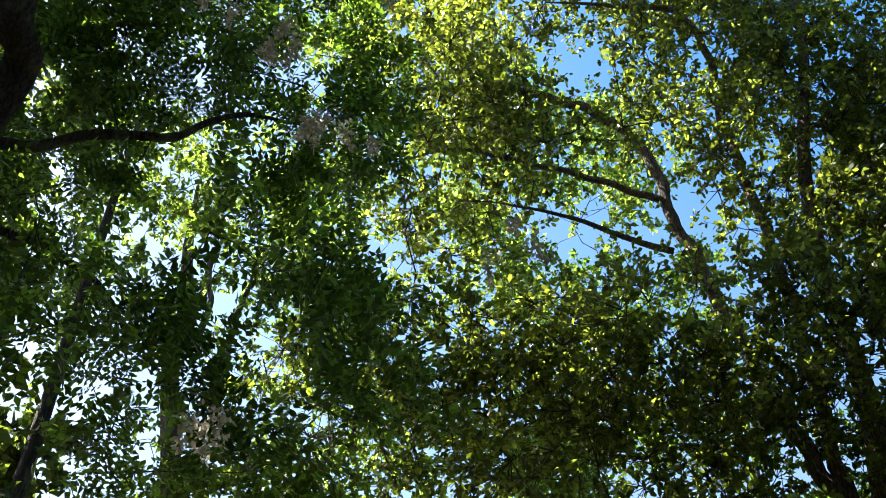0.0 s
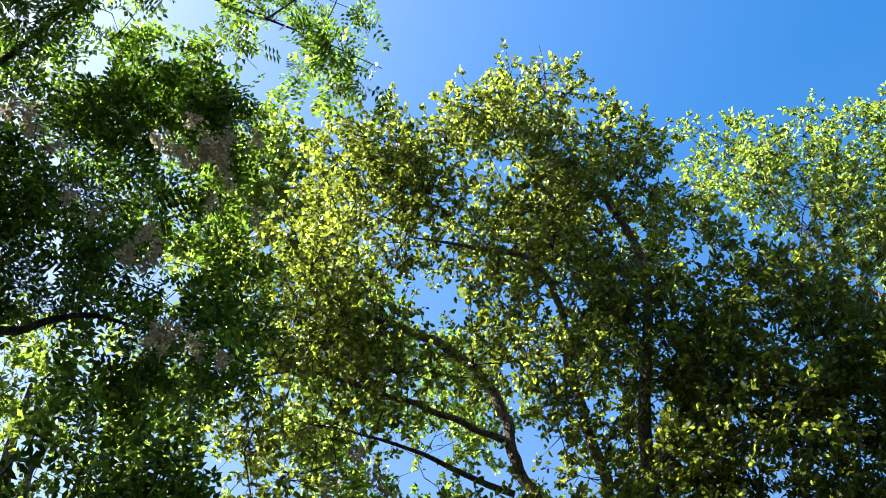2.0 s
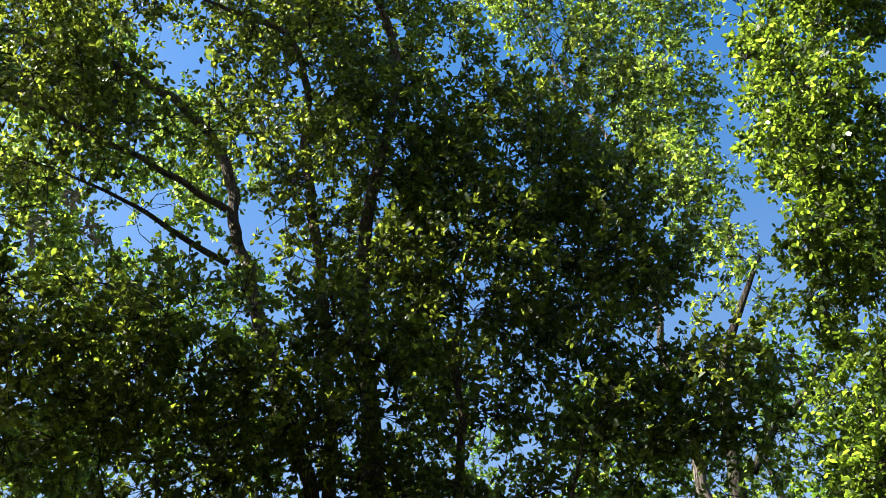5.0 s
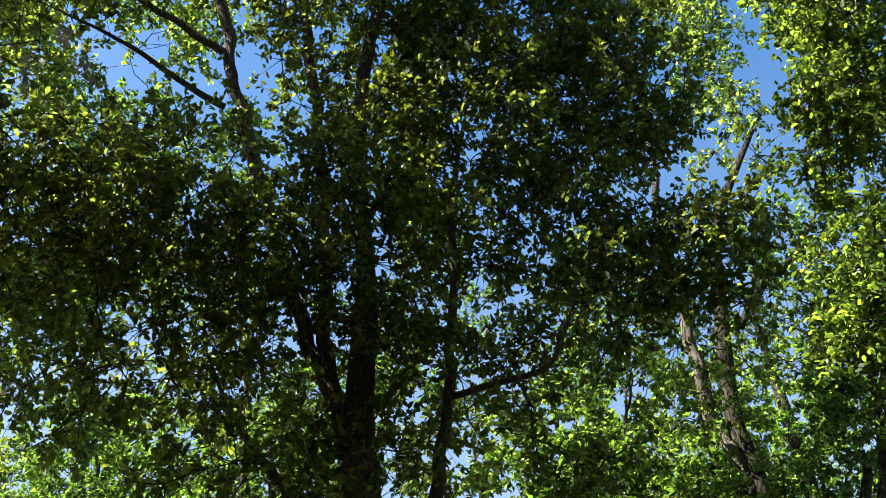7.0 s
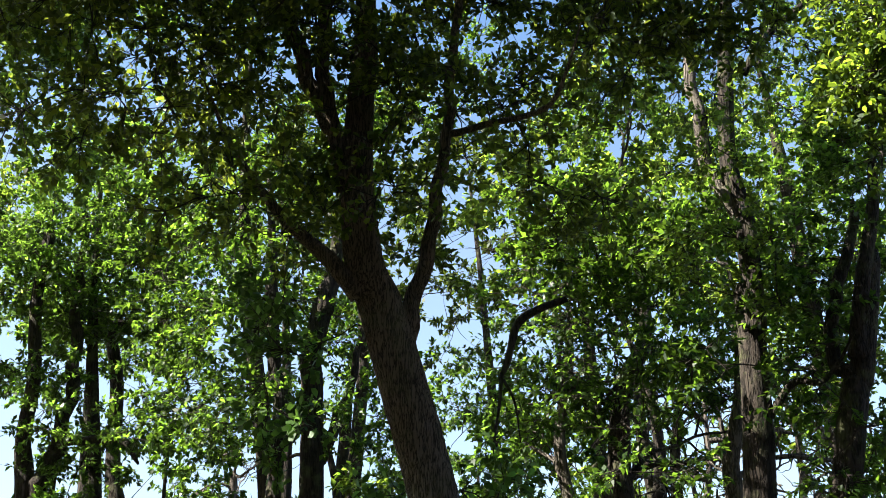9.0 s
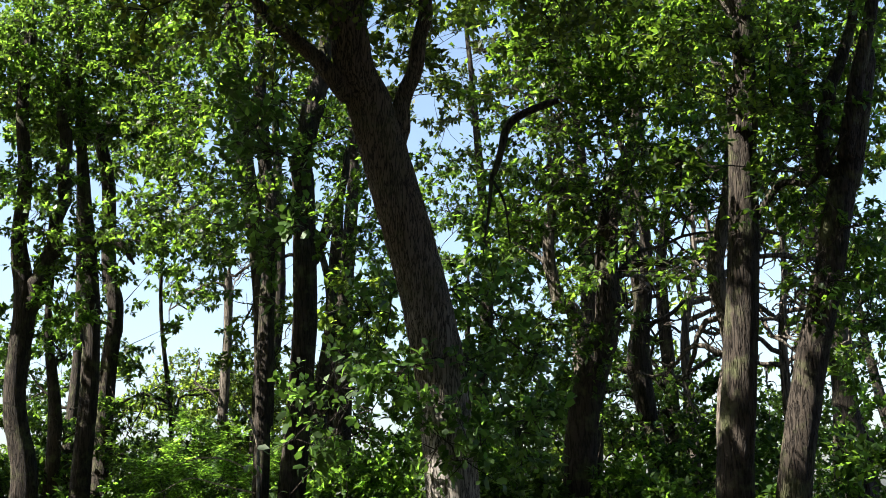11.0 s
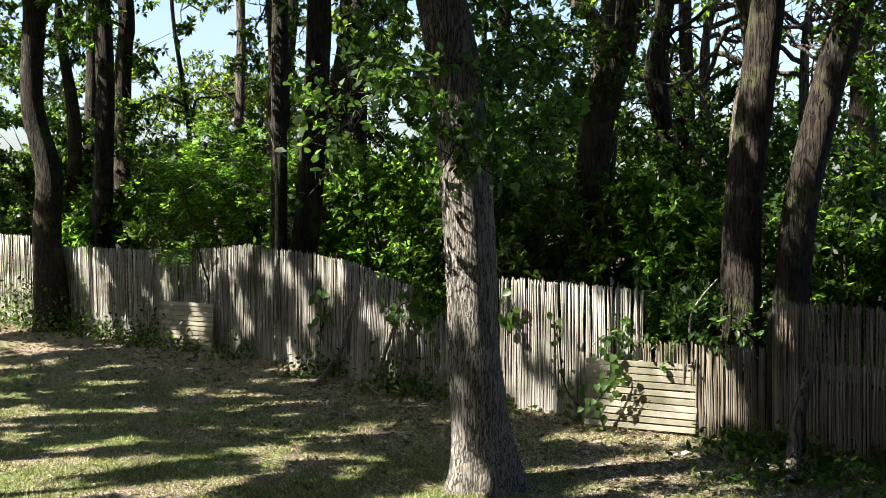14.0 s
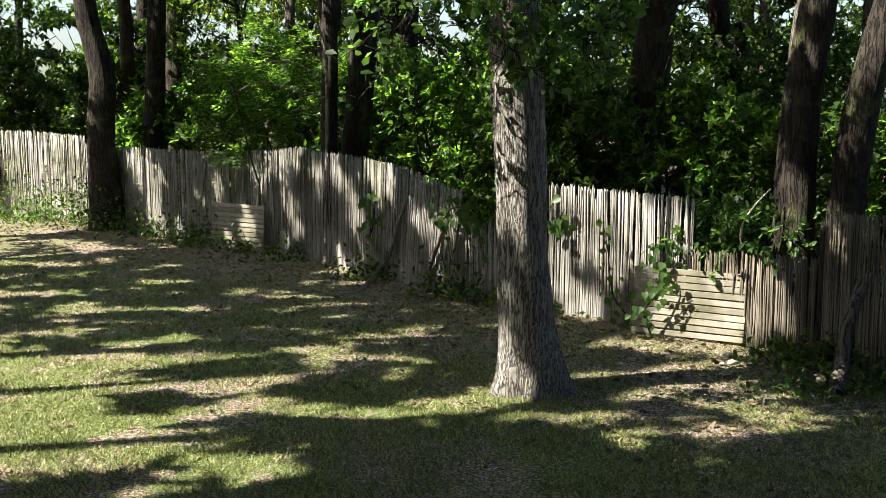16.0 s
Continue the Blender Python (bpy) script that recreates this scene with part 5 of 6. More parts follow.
# added past the left edge to keep the sun off locust and lawn
shade_tree("added broad tree beside the flowering locust, mostly out of view for shade", (-11.0, 0.5, -0.1), (-10.8, 1.0, 17),
           [(-10.4, 1.4, 15.0, 2.8, 2.6, 3.0, 1.6), (-9.6, -1.0, 12.5, 2.0, 2.0, 2.0, 1.6), (-8.6, 3.2, 14.0, 1.8, 1.6, 1.8, 1.5), (-11.6, 3.2, 15.2, 2.4, 1.6, 1.6, 1.6)], 71, 0.2, THICK_LEAF, 1.1)
# unseen canopy added overhead to cut sky light on fence and trunks
shade_tree("added overhead tree out of view cutting sky light", (4.6, -1.1, -0.1), (3.6, -0.9, 13.5),
           [(0.0, 0.2, 13.0, 4.2, 2.4, 1.6, 2.4), (5.0, -0.6, 13.0, 3.4, 2.0, 1.8, 2.4), (-4.4, -0.2, 13.2, 3.0, 2.2, 1.6, 2.0), (8.6, -0.2, 12.5, 2.0, 1.8, 1.8, 2.2)], 72, 0.45)
# added beyond the view: shades unseen lawn so less light bounces back
shade_tree("added spreading tree out of view shading unseen lawn", (-17.6, 2.6, -0.1), (-17.2, 2.6, 14), [(-17.0, 2.4, 11.0, 3.0, 3.6, 2.6, 1.6), (-14.4, 0.0, 11.5, 2.4, 2.4, 2.0, 1.4)], 73, 0.3)
# unseen row added to block low sky light from the left
for i, (x, y) in enumerate(((-20, -5), (-21, 1), (-22, 7), (-22.5, 13), (-22.5, 19), (-22, 25), (-16.5, -4))):
    shade_tree("added leafy tree out of view blocking low sky", (x, y, -0.1), (x, y, 11), [(x, y, 3.0, 3.2, 3.8, 3.2, 1.3), (x + 0.5, y + 1, 8.0, 3.0, 3.6, 3.4, 1.3)], 75 + i, 0.45)



def canopy_tree(x, y, z, wide, high, seed):
    far_trunk("tall woodland tree with a closed leafy canopy", DARK_BARK, [(x, y, 0), (x + 0.3, y, z * 0.5), (x - 0.2, y - 0.3, z + high * 0.6)], [0.24, 0.18, 0.04],
              [(x, y, z, wide, wide * 0.8, high, 1.4, 0), (x + wide * 0.5, y - 1.2, z + high * 0.5, wide * 0.6, wide * 0.6, high * 0.6, 1.1, 0)], seed, (SHRUB_LEAF, THICK_LEAF, YOUNG_LEAF)[seed % 3], 2, 0.19)


for i, (x, y, z, wide, high) in enumerate(((-6.5, 24, 13, 3, 3.2), (-1, 23.5, 13, 3, 3.4), (4, 22, 12.5, 3, 3.4), (8.5, 20, 11.5, 3, 3.2), (12.5, 17, 10.5, 2.8, 3.2),
                                           (-11, 24.5, 12.5, 3, 3), (-3, 30, 16, 3.6, 4), (3, 31, 16, 3.6, 4), (9, 27, 14.5, 3.6, 4), (-9, 32, 15.5, 3.6, 4), (14.5, 23, 12, 3.2, 4))):
    canopy_tree(x, y, z, wide, high, 240 + i)


# ---- undergrowth behind the fence ----
def shrub(x, y, wide, high, seed, mat, label, lift=0.0, size=0.1, count=40, shape=POINTED, flat=0.9):
    t = thing("shrub", label, "shrub", "undergrowth")
    g = np.random.default_rng(seed)
    cr = Crown(seed, size, 7, 8 if shape is PINNATE else 16, 0.42, shape, flat)
    for k in range(5):
        e = np.array([x + g.normal() * wide * 0.45, y + g.normal() * 0.4, high * g.uniform(0.6, 1.0) + lift])
        s = np.array([x + g.normal() * 0.25, y + g.normal() * 0.2, -0.05])
        m = (s + e) / 2 + g.normal(size=3) * 0.15
        cr.limb(stem("stem", t, TWIG_BARK, [s, m, e], [0.025, 0.02, 0.006], 6, 0.0, 0.0, 5), 0.3)
    cr.mass(x, y, lift + high * 0.55, wide, 0.8, high * 0.5, count)
    cr.build(t, mat, word="foliage")


for i, (x, y, wide, high, n) in enumerate((
        (-10.5, 27.5, 1.8, 3.6, 60), (-7.8, 26.0, 1.6, 3.4, 60), (-5.6, 24.4, 1.5, 3.2, 60), (-3.6, 22.5, 1.5, 3.4, 70), (-1.6, 21.0, 1.4, 3.6, 70),
        (0.2, 18.6, 1.3, 3.4, 70), (1.6, 16.4, 1.2, 3.2, 70), (2.6, 15.2, 1.2, 3.0, 70), (3.6, 14.4, 1.1, 2.8, 70), (4.9, 13.6, 1.1, 2.6, 60),
        (6.0, 12.8, 1.1, 2.8, 60), (6.8, 12.0, 1.0, 2.6, 60), (-9.2, 31.0, 2.4, 5.0, 70), (-4.5, 29.0, 2.4, 4.6, 70), (0.2, 26.0, 2.2, 5.0, 80),
        (3.6, 22.0, 2.0, 5.0, 80), (6.4, 19.0, 1.8, 4.8, 80), (9.2, 17.0, 1.8, 4.6, 80), (-13.0, 29.0, 2.4, 5.5, 90), (5.0, 16.5, 1.4, 4.2, 70), (1.2, 20.0, 1.5, 4.6, 70))):
    shrub(x, y, wide, high, 100 + i, (SHRUB_LEAF, SHRUB_LEAF, FRESH_LEAF)[i % 3], "dense green undergrowth beyond the fence", 0.0, 0.13 if y < 20 else 0.18, n)
shrub(-2.92, 19.28, 1.5, 2.1, 140, FRESH_LEAF, "sunlit bright green sapling leaning over the fence", 1.6, 0.24, 30, PINNATE, 2.6)
shrub(3.34, 12.2, 0.75, 0.45, 141, VINE_LEAF, "leafy bramble spilling over the low fence", 0.85, 0.085, 42, SIMPLE)


# ---- the fence ----
def stake_mesh(seed, w=0.0165):
    """A split reed of unit height, rounded in front, uneven along its length."""
    g = np.random.default_rng(seed)
    zs = np.array([0, 0.3, 0.62, 1.0])
    prof = np.array([(-0.5, 0.0), (-0.36, -0.3), (0.0, -0.42), (0.36, -0.3), (0.5, 0.0), (0.0, 0.25)])
    v, f = [], []
    for k, z in enumerate(zs):
        sc = w * g.uniform(0.85, 1.1)
        off = g.normal() * 0.004
        tilt = g.uniform(-0.02, 0.02) if k == 3 else 0
        v += [(x * sc + off, y * sc, z + tilt * x) for x, y in prof]
    n = len(prof)
    for k in range(3):
        f += [(k * n + i, k * n + (i + 1) % n, (k + 1) * n + (i + 1) % n, (k + 1) * n + i) for i in range(n)]
    f += [(18, 19, 20, 23), (20, 21, 22, 23)]
    return np.array(v), np.array(f)


STAKES = [stake_mesh(300 + k) for k in range(6)]
STAKE_MESHES = {m.name: [mesh_from("stake", v, f, m) for v, f in STAKES] for m in (STAKE, BROWN_SHADED)}


def box_mesh(name, x, y, z, mat, bevel=0.004):
    bm = bmesh.new()
    bmesh.ops.create_cube(bm, size=1.0)
    bmesh.ops.scale(bm, vec=(x, y, z), verts=bm.verts)
    bmesh.ops.bevel(bm, geom=bm.edges[:], offset=bevel, segments=1, affect='EDGES')
    me = bpy.data.meshes.new(name)
    bm.to_mesh(me)
    bm.free()
    me.materials.append(mat)
    return me


def rod_between(name, a, b, r, parent, mat, sides=6):
    w = Wood()
    w.tube(np.linspace(a, b, 5) + RNG.normal(size=(5, 3)) * 0.004, np.full(5, r), sides)
    return part(name, w.mesh(name, mat), parent)


def fence_run(label, line, seed, singles=True, lean=0.0, ragged=0.014, sink=0.05, mat=STAKE):
    """A run of upright reeds wired to rails; line: x, y and height at each bend."""
    t = thing("reed_fence", label, "fence", "fence along the lawn")
    g = np.random.default_rng(seed)
    p = np.array(line, float)
    ln = np.concatenate([[0], np.cumsum(np.linalg.norm(np.diff(p[:, :2], axis=0), axis=1))])
    s, rows = 0.0, []
    while s < ln[-1]:
        rows.append(s)
        s += g.uniform(0.0105, 0.0155)
    vs, fs, n = [], [], 0
    for s in rows:
        if g.random() < 0.012:
            continue
        x, y, h = (np.interp(s, ln, p[:, k]) for k in range(3))
        a, b = (np.interp(min(s + 0.05, ln[-1]), ln, p[:, k]) - np.interp(max(s - 0.05, 0), ln, p[:, k]) for k in (0, 1))
        yaw = math.atan2(b, a)
        h = h + g.normal() * ragged + (g.uniform(-0.12, 0) if g.random() < 0.06 else 0)
        side = (s / ln[-1]) * lean + g.normal() * 0.018
        k = int(g.integers(6))
        m = Matrix.Translation((x + 0.003 * g.normal(), y + 0.003 * g.normal(), -sink)) @ Euler((g.normal() * 0.012, side, yaw)).to_matrix().to_4x4() @ Matrix.Diagonal((g.uniform(0.8, 1.2), 1, h + sink, 1))
        if singles:
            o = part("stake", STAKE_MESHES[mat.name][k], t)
            o.matrix_basis = m
        else:
            v, f = STAKES[k]
            mm = np.array(m)
            vs.append(v @ mm[:3, :3].T + mm[:3, 3])
            fs.append(f + n)
            n += len(v)
    if vs:
        tagged(part("reed_screen", mesh_from("reed_screen", np.vstack(vs), np.vstack(fs), mat), t), kind="stuff")
    for (x0, y0, h0), (x1, y1, h1) in zip(line[:-1], line[1:]):
        back = unit(np.array([-(y1 - y0), x1 - x0, 0.0])) * 0.045
        if back[1] < 0:
            back = -back
        for u in (0.25, 0.8):
            rod_between("rail", np.array([x0, y0, h0 * u]) + back, np.array([x1, y1, h1 * u]) + back, 0.02, t, TWIG_BARK)
    for x, y, h in line:
        w = Wood()
        w.tube([(x, y + 0.07, -0.1), (x, y + 0.07, h * 0.5), (x, y + 0.07, h * 0.94)], (0.045, 0.042, 0.038), 8, 0.03)
        part("post", w.mesh("post", TWIG_BARK), t)
    return t


fence_run("pale weathered reed fence bleached almost white by sun", [(-13.0, 26.3, 1.95), (-10.2, 24.91, 1.98), (-9.15, 24.52, 1.97), (-7.9, 24.03, 1.87)], 301, False, mat=BLEACHED)
fence_run("grey weathered reed fence with upright stakes", [(-7.75, 23.7, 1.72), (-6.87, 22.87, 1.69), (-5.49, 21.23, 1.69), (-4.42, 20.15, 1.70)], 302, False)
fence_run("grey weathered reed fence with a bulging uneven top", [(-4.40, 20.13, 1.70), (-2.98, 18.72, 1.76), (-2.38, 17.87, 1.85), (-1.80, 17.21, 1.79)], 303, False)
fence_run("sagging reed fence whose stakes fan outwards", [(-1.78, 17.19, 1.79), (-1.3, 16.4, 1.76), (-0.69, 15.51, 1.68), (-0.2, 14.8, 1.52), (0.10, 14.40, 1.42)], 304, False, 0.16)
fence_run("short broken stretch of reed fence under ivy", [(0.12, 14.37, 0.92), (0.4, 14.1, 0.98), (0.95, 13.6, 1.0)], 305, False, -0.05, 0.06)
fence_run("sunlit pale reed fence behind the oak trunk", [(0.85, 13.62, 1.60), (1.30, 13.19, 1.58), (2.09, 12.51, 1.54), (2.72, 11.76, 1.52)], 306, True)
fence_run("low brownish reed fence with mossy stakes", [(2.70, 11.68, 0.96), (3.15, 11.29, 0.98), (3.82, 10.87, 0.98)], 307, True, mat=BROWN_SHADED)
# grey run drawn in the browner reed; the darker colour stands in for shade
fence_run("shaded grey reed fence at the lawn's corner", [(3.84, 10.80, 1.45), (4.26, 10.22, 1.47), (4.9, 9.4, 1.47)], 308, True, mat=BROWN_SHADED)

fence_run("low brown reed panel set before the corner fence", [(3.98, 10.25, 0.93), (4.35, 9.7, 0.95), (4.8, 9.1, 0.95)], 309, True, mat=BROWN_SHADED)


# ---- unseen walls added behind the camera to block sky light ----
def blocking_walls():
    t = thing("house", "added plain dark walls out of view blocking sky light", "house")
    o = part("wall", box_mesh("wall", 24.0, 0.3, 11.0, BOARD_DARK, 0.02), t)
    o.location = (-1.5, -2.0, 5.4)
    o = part("wall", box_mesh("wall", 0.3, 6.6, 11.0, BOARD_DARK, 0.02), t)
    o.location = (10.35, 1.46, 5.4)


BOARD_DARK = weathered_material("blocker_board", (0.045, 0.04, 0.035), (0.05, 0.045, 0.04), (0.055, 0.05, 0.045), (0.5, 6, 9))
blocking_walls()


# ---- slatted panels ----
def slat_panel(label, a, b, high, count, seed, lean=0.06):
    """Horizontal boards on two uprights, leaning on the fence between the ground points a and b."""
    a, b = np.array(a, float), np.array(b, float)
    wide = float(np.linalg.norm(b - a))
    yaw = math.atan2(b[1] - a[1], b[0] - a[0])
    t = thing("slatted_panel", label, "panel", "panels against the fence", (*((a + b) / 2), 0.02))
    t.rotation_euler = (-lean, 0, yaw)
    g = np.random.default_rng(seed)
    pitch = high / count
    for k in range(count):
        o = part("board", box_mesh("board", wide, 0.018, pitch * g.uniform(0.78, 0.86), BOARD), t)
        o.location = (g.normal() * 0.004, g.normal() * 0.002, pitch * (k + 0.5))
        o.rotation_euler = (g.normal() * 0.02, g.normal() * 0.004, 0)
    for x in (-wide / 2 + 0.05, 0.0, wide / 2 - 0.05):
        o = part("upright", box_mesh("upright", 0.05, 0.03, high, STAKE), t)
        o.location = (x, 0.028, high / 2)
    return t


slat_panel("small weathered slatted wooden panel leaning on the fence", (-4.16, 19.33), (-3.09, 18.57), 0.82, 10, 401)
slat_panel("large sunlit slatted wooden panel leaning on the fence", (2.11, 11.93), (3.17, 11.24), 0.75, 10, 402)


# ---- climbing vine on the panel ----
def heart_leaf(name, size, mat):
    out = [(0, 0), (-.10, .20), (.08, .44), (.38, .42), (.70, .24), (1, 0), (.70, -.24), (.38, -.42), (.08, -.44), (-.10, -.20)]
    v = [(x * size, y * size, 0.10 * size * abs(y) * 2 - 0.12 * size * x * x) for x, y in out] + [(0.4 * size, 0, -0.02 * size)]
    f = np.array([(i, (i + 1) % 10, 10) for i in range(10)])
    return mesh_from(name, np.array(v), f, mat)


def vine(label, path, count, spread, seed, size=0.09):
    t = thing("vine", label, "vine")
    g = np.random.default_rng(seed)
    line = smooth_path(path, 8)
    w = Wood()
    w.tube(line, np.linspace(0.012, 0.004, len(line)), 6)
    part("stem", w.mesh("stem", TWIG_BARK), t)
    kinds = [heart_leaf("leaf", size * k, VINE_LEAF) for k in (0.75, 1.0, 1.2)]
    toward = unit(np.array([-0.55, -0.83, 0.0]))
    for _ in range(count):
        q = line[int(g.integers(len(line)))] + g.normal(size=3) * spread + toward * 0.05
        o = part("leaf", kinds[int(g.integers(3))], t)
        x = unit(np.array([g.normal() * 0.6, g.normal() * 0.3, -0.8]))
        z = unit(toward + g.normal(size=3) * 0.35)
        y = unit(np.cross(z, x))
        z = np.cross(x, y)
        o.matrix_basis = Matrix([(x[k], y[k], z[k], q[k]) for k in range(3)] + [(0, 0, 0, 1)])


vine("broad-leaved green vine climbing over the slatted panel", [(2.26, 11.63, 0.06), (2.19, 11.65, 0.31), (2.33, 11.62, 0.50), (2.42, 11.60, 0.69), (2.33, 11.67, 0.87)], 70, 0.075, 501, 0.075)
vine("green vine shoot hanging on the pale reed fence", [(2.09, 12.12, 0.16), (1.94, 12.25, 0.40), (1.88, 12.31, 0.91), (1.84, 12.36, 1.16)], 34, 0.07, 502, 0.07)
vine("ivy clinging to the sagging reed fence", [(-1.07, 15.86, 0.62), (-1.01, 15.87, 0.95), (-1.07, 15.96, 1.19)], 24, 0.08, 503, 0.1)
vine("ivy and dead creeper over the broken fence top", [(-0.03, 14.20, 0.96), (0.12, 14.20, 1.19), (0.41, 13.99, 1.17), (0.48, 13.79, 0.72)], 46, 0.1, 504, 0.1)
vine("dark ivy patch on the pale reed fence", [(1.36, 12.93, 0.90), (1.40, 12.98, 1.16), (1.46, 12.97, 1.30)], 22, 0.08, 505, 0.1)


# ---- loose branches and a stump ----
def loose_branch(label, path, radii, mat, name="fallen_branch"):
    t = thing(name, label, "branch")
    line = smooth_path([(*p, r) for p, r in zip(path, radii)], 7)
    w = Wood()
    w.tube(line[:, :3], line[:, 3], 8, 0.06)
    part("stick", w.mesh("stick", mat), t)


loose_branch("pale bent stick leaning against the reed fence", [(-1.12, 14.82, 0.00), (-0.92, 15.62, 0.17), (-0.73, 15.42, 0.51), (-0.65, 15.36, 0.84), (-0.49, 15.16, 1.24)], [0.034, 0.036, 0.032, 0.026, 0.014], DRY_WOOD)
loose_branch("brown crooked stick propped on the broken fence", [(-0.43, 14.46, 0.00), (-0.25, 14.68, 0.21), (-0.09, 14.54, 0.62), (0.01, 14.46, 0.93)], [0.034, 0.036, 0.03, 0.02], DRY_WOOD)
loose_branch("bare pale branch rising from the low fence", [(3.17, 11.47, 0.99), (3.18, 11.47, 1.26), (3.29, 11.44, 1.47), (3.47, 11.49, 1.65)], [0.016, 0.014, 0.012, 0.007], DRY_WOOD)
loose_branch("rough leaning dead stump in the dark corner", [(3.45, 9.28, 0.0), (3.58, 9.55, 0.24), (3.67, 9.62, 0.64), (3.79, 9.68, 0.94)], [0.085, 0.065, 0.06, 0.05], PALE_BARK, "dead_stump")
loose_branch("thin curved sapling stem bare of leaves", [(-1.86, 16.96, 0.0), (-1.83, 17.30, 2.94), (-1.91, 17.30, 3.65), (-2.12, 17.27, 4.09)], [0.03, 0.026, 0.022, 0.014], DRY_WOOD)
for label, path in (("bare pale twig among the sapling leaves", [(-1.86, 17.40, 2.94), (-2.29, 17.45, 3.18), (-2.74, 17.49, 3.23), (-3.19, 17.51, 3.11)]), ("bare pale twig forking over the undergrowth", [(-1.88, 17.40, 2.67), (-2.46, 17.43, 2.82), (-2.91, 17.46, 2.92), (-3.36, 17.48, 2.71)])):
    loose_branch(label, path, [0.016, 0.013, 0.01, 0.006], DRY_WOOD, "dead_twig")


# ---- weeds along the fence, grass and litter ----
def weeds(label, spots, seed, size, mat, shape=SIMPLE):
    g = np.random.default_rng(seed)
    at, way, face, ln = [], [], [], []
    for x, y, r, h, n in spots:
        q = np.stack([x + g.normal(size=n) * r, y + g.normal(size=n) * r * 0.6, np.abs(g.normal(size=n)) * h * 0.32 + 0.02], 1)
        at.append(q)
        way.append(g.normal(size=(n, 3)) + np.array([0, 0, 0.35]))
        face.append(g.normal(size=(n, 3)) * 0.6 + np.array([0, 0, 1.0]))
        ln.append(size * g.uniform(0.6, 1.3, n))
    ob = new("weeds", leaf_mesh("weeds", np.vstack(at), np.vstack(way), np.vstack(face), np.concatenate(ln), shape, mat))
    tagged(ob, label, "weeds", kind="stuff")


weeds("tall green weeds along the far fence foot", [(-8.2, 23.4, 0.7, 1.5, 620), (-7.4, 22.9, 0.6, 1.7, 620), (-6.7, 22.2, 0.5, 1.2, 420), (-5.9, 21.4, 0.5, 0.6, 360), (-5, 20.3, 0.4, 0.6, 300), (-4.3, 19.7, 0.35, 0.9, 360), (-3.6, 18.9, 0.4, 0.5, 280), (-9.6, 24.2, 0.5, 1.2, 360), (-2.6, 17.8, 0.4, 0.45, 220)], 601, 0.085, SHRUB_LEAF)
weeds("low green weeds growing by the near fence", [(-1, 15.7, 0.35, 0.6, 300), (0.1, 14.2, 0.35, 0.7, 320), (0.6, 13.7, 0.3, 0.4, 200), (1.3, 13, 0.3, 0.25, 120), (3.9, 10.3, 0.45, 0.35, 420), (3.6, 10.5, 0.3, 0.3, 220), (4.2, 9.4, 0.4, 0.3, 360), (3.3, 9.4, 0.3, 0.12, 160), (-9, 24, 0.6, 0.35, 260), (4.3, 8.6, 0.4, 0.25, 260)], 604, 0.085, SHRUB_LEAF)


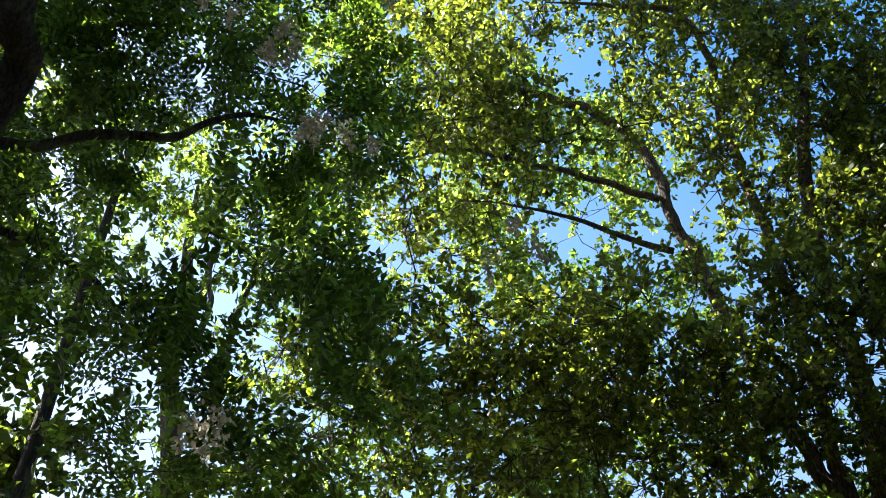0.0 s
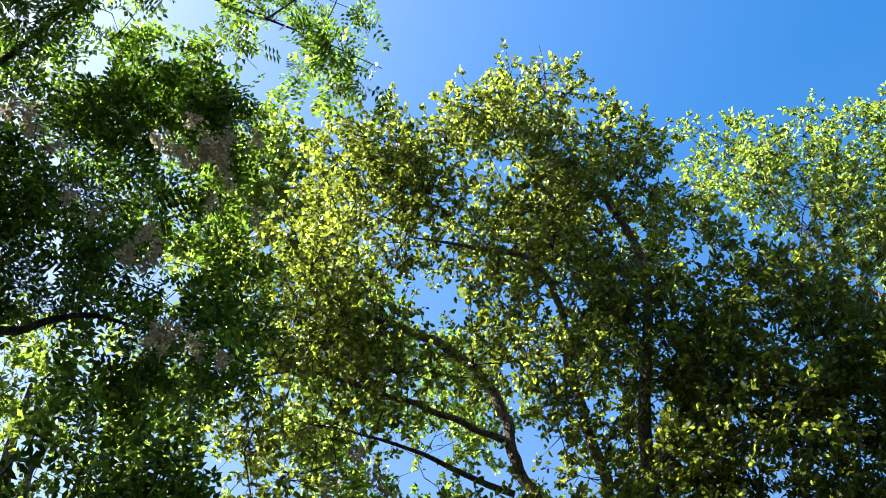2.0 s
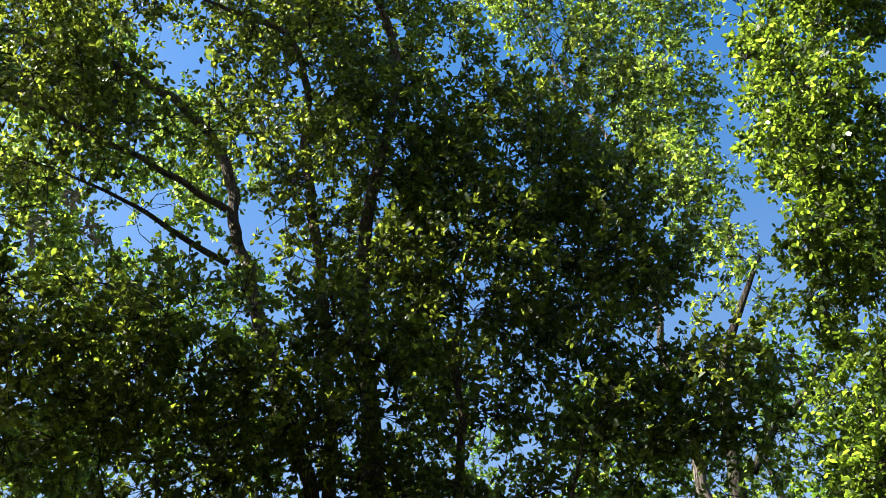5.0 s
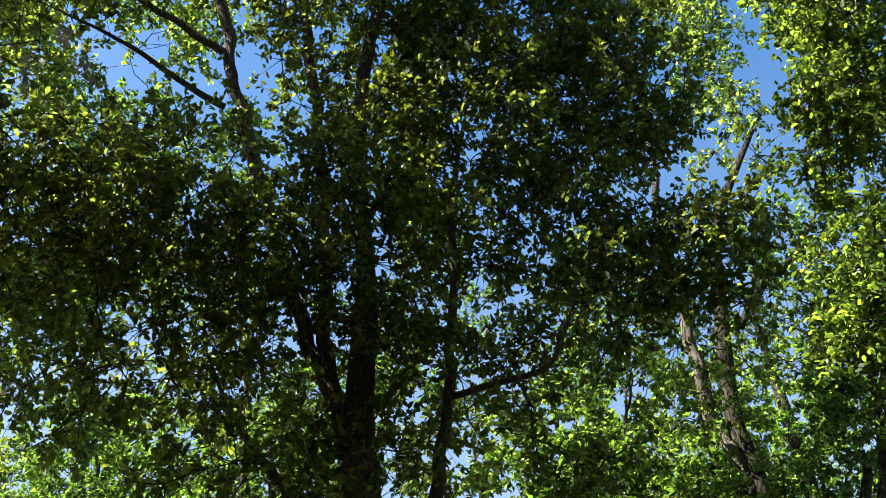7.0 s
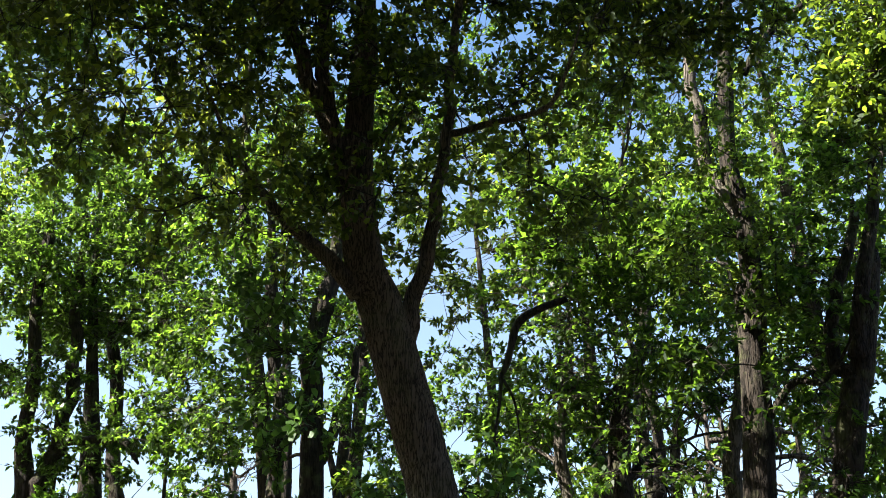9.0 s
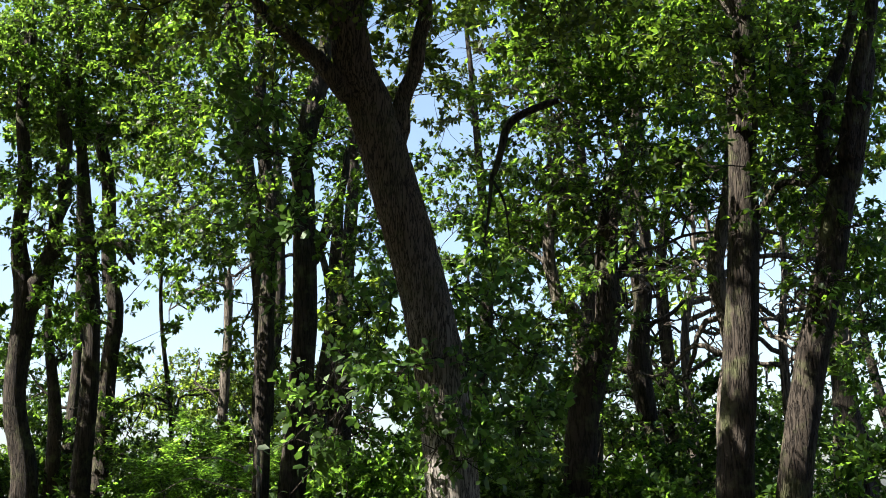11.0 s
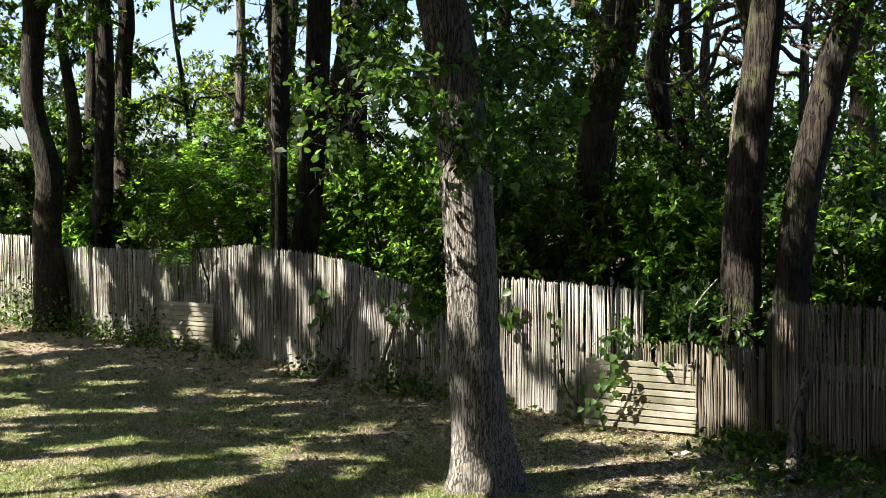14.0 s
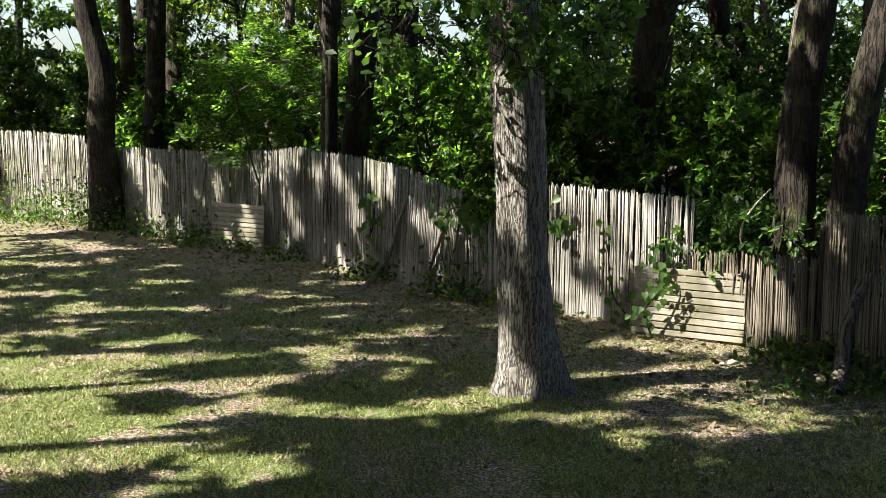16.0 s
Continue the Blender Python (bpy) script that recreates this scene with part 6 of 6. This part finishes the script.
def grass():
    """Short turf, thinner where the ground is bare and towards the fence."""
    g = np.random.default_rng(602)
    n = 190000
    u = g.uniform(0, 1, n)
    y = 6.2 + 11.6 * u ** 1.25
    x = g.uniform(-0.45, 0.45, n) * (y + 1.0)
    keep = np.array([noise.noise((a * 0.8, b * 0.8, 1.0)) + 0.7 * noise.noise((a * 2.9, b * 2.9, 5.0)) > -0.25 + 0.5 * max(0.0, min(1.0, (0.74 * a + 0.67 * b - 6.0) / 4.0)) for a, b in zip(x, y)])
    keep |= g.random(n) < 0.22
    x, y = x[keep], y[keep]
    n = len(x)
    z = np.array([ground_height(a, b) for a, b in zip(x, y)])
    h = g.uniform(0.018, 0.05, n)
    a = g.uniform(0, 6.283, n)
    w = g.uniform(0.004, 0.008, n)
    base = np.stack([x, y, z - 0.004], 1)
    side = np.stack([np.cos(a), np.sin(a), 0 * a], 1) * w[:, None]
    tip = base + np.stack([g.normal(size=n) * 0.6 * h, g.normal(size=n) * 0.6 * h, h], 1)
    v = np.stack([base - side, base + side, tip], 1).reshape(-1, 3)
    tagged(new("grass", mesh_from("grass", v, np.arange(3 * n).reshape(-1, 3), GRASS)), "short patchy summer grass, sunlit and shaded", "grass", kind="stuff")


def litter():
    g = np.random.default_rng(603)
    n = 26000
    u = g.uniform(0, 1, n)
    y = 6.3 + 17 * u
    x = g.uniform(-0.5, 0.5, n) * (y + 1)
    near = np.clip((0.74 * x + 0.67 * y - 5.0) / 4.5, 0.06, 1)
    keep = (g.random(n) < near) & (0.74 * x + 0.67 * y < 11.2)
    x, y = x[keep], y[keep]
    n = len(x)
    at = np.stack([x, y, [ground_height(a, b) + 0.012 for a, b in zip(x, y)]], 1)
    way = g.normal(size=(n, 3)) * (1, 1, 0.15)
    face = g.normal(size=(n, 3)) * 0.3 + np.array([0, 0, 1.0])
    tagged(new("leaf_litter", leaf_mesh("leaf_litter", at, way, face, g.uniform(0.04, 0.09, n), SIMPLE, LITTER)), "dry brown fallen leaves scattered on the ground", "fallen leaves", kind="stuff")


def stone(x, y, r, seed):
    """A rough lump half sunk in the litter."""
    g = np.random.default_rng(seed)
    bm = bmesh.new()
    bmesh.ops.create_icosphere(bm, subdivisions=2, radius=r)
    for v in bm.verts:
        k = 1 + 0.55 * noise.noise(v.co * (1.4 / r) + Vector((seed, 0, 0)))
        v.co = Vector((v.co.x * k * 1.2, v.co.y * k, v.co.z * k * 0.65))
    me = bpy.data.meshes.new("stone")
    bm.to_mesh(me)
    bm.free()
    me.materials.append(STONE)
    o = tagged(new("stone", me), "small pale rough stone lying in leaf litter", "stone", "stones by the fence")
    o.location, o.rotation_euler = (x, y, ground_height(x, y) + 0.25 * r), (0, 0, g.uniform(0, 6.28))


STONE = weathered_material("pale_stone", (0.32, 0.29, 0.25), (0.40, 0.37, 0.33), (0.48, 0.45, 0.41), (30, 30, 30))
for i, (x, y, r) in enumerate(((2.87, 10.77, 0.057), (2.84, 10.43, 0.044), (2.73, 10.38, 0.033), (3.44, 9.84, 0.047), (3.45, 9.68, 0.031), (3.41, 9.21, 0.039), (3.23, 8.92, 0.029), (3.02, 11.02, 0.029))):
    stone(x, y, r, 620 + i)
grass()
litter()
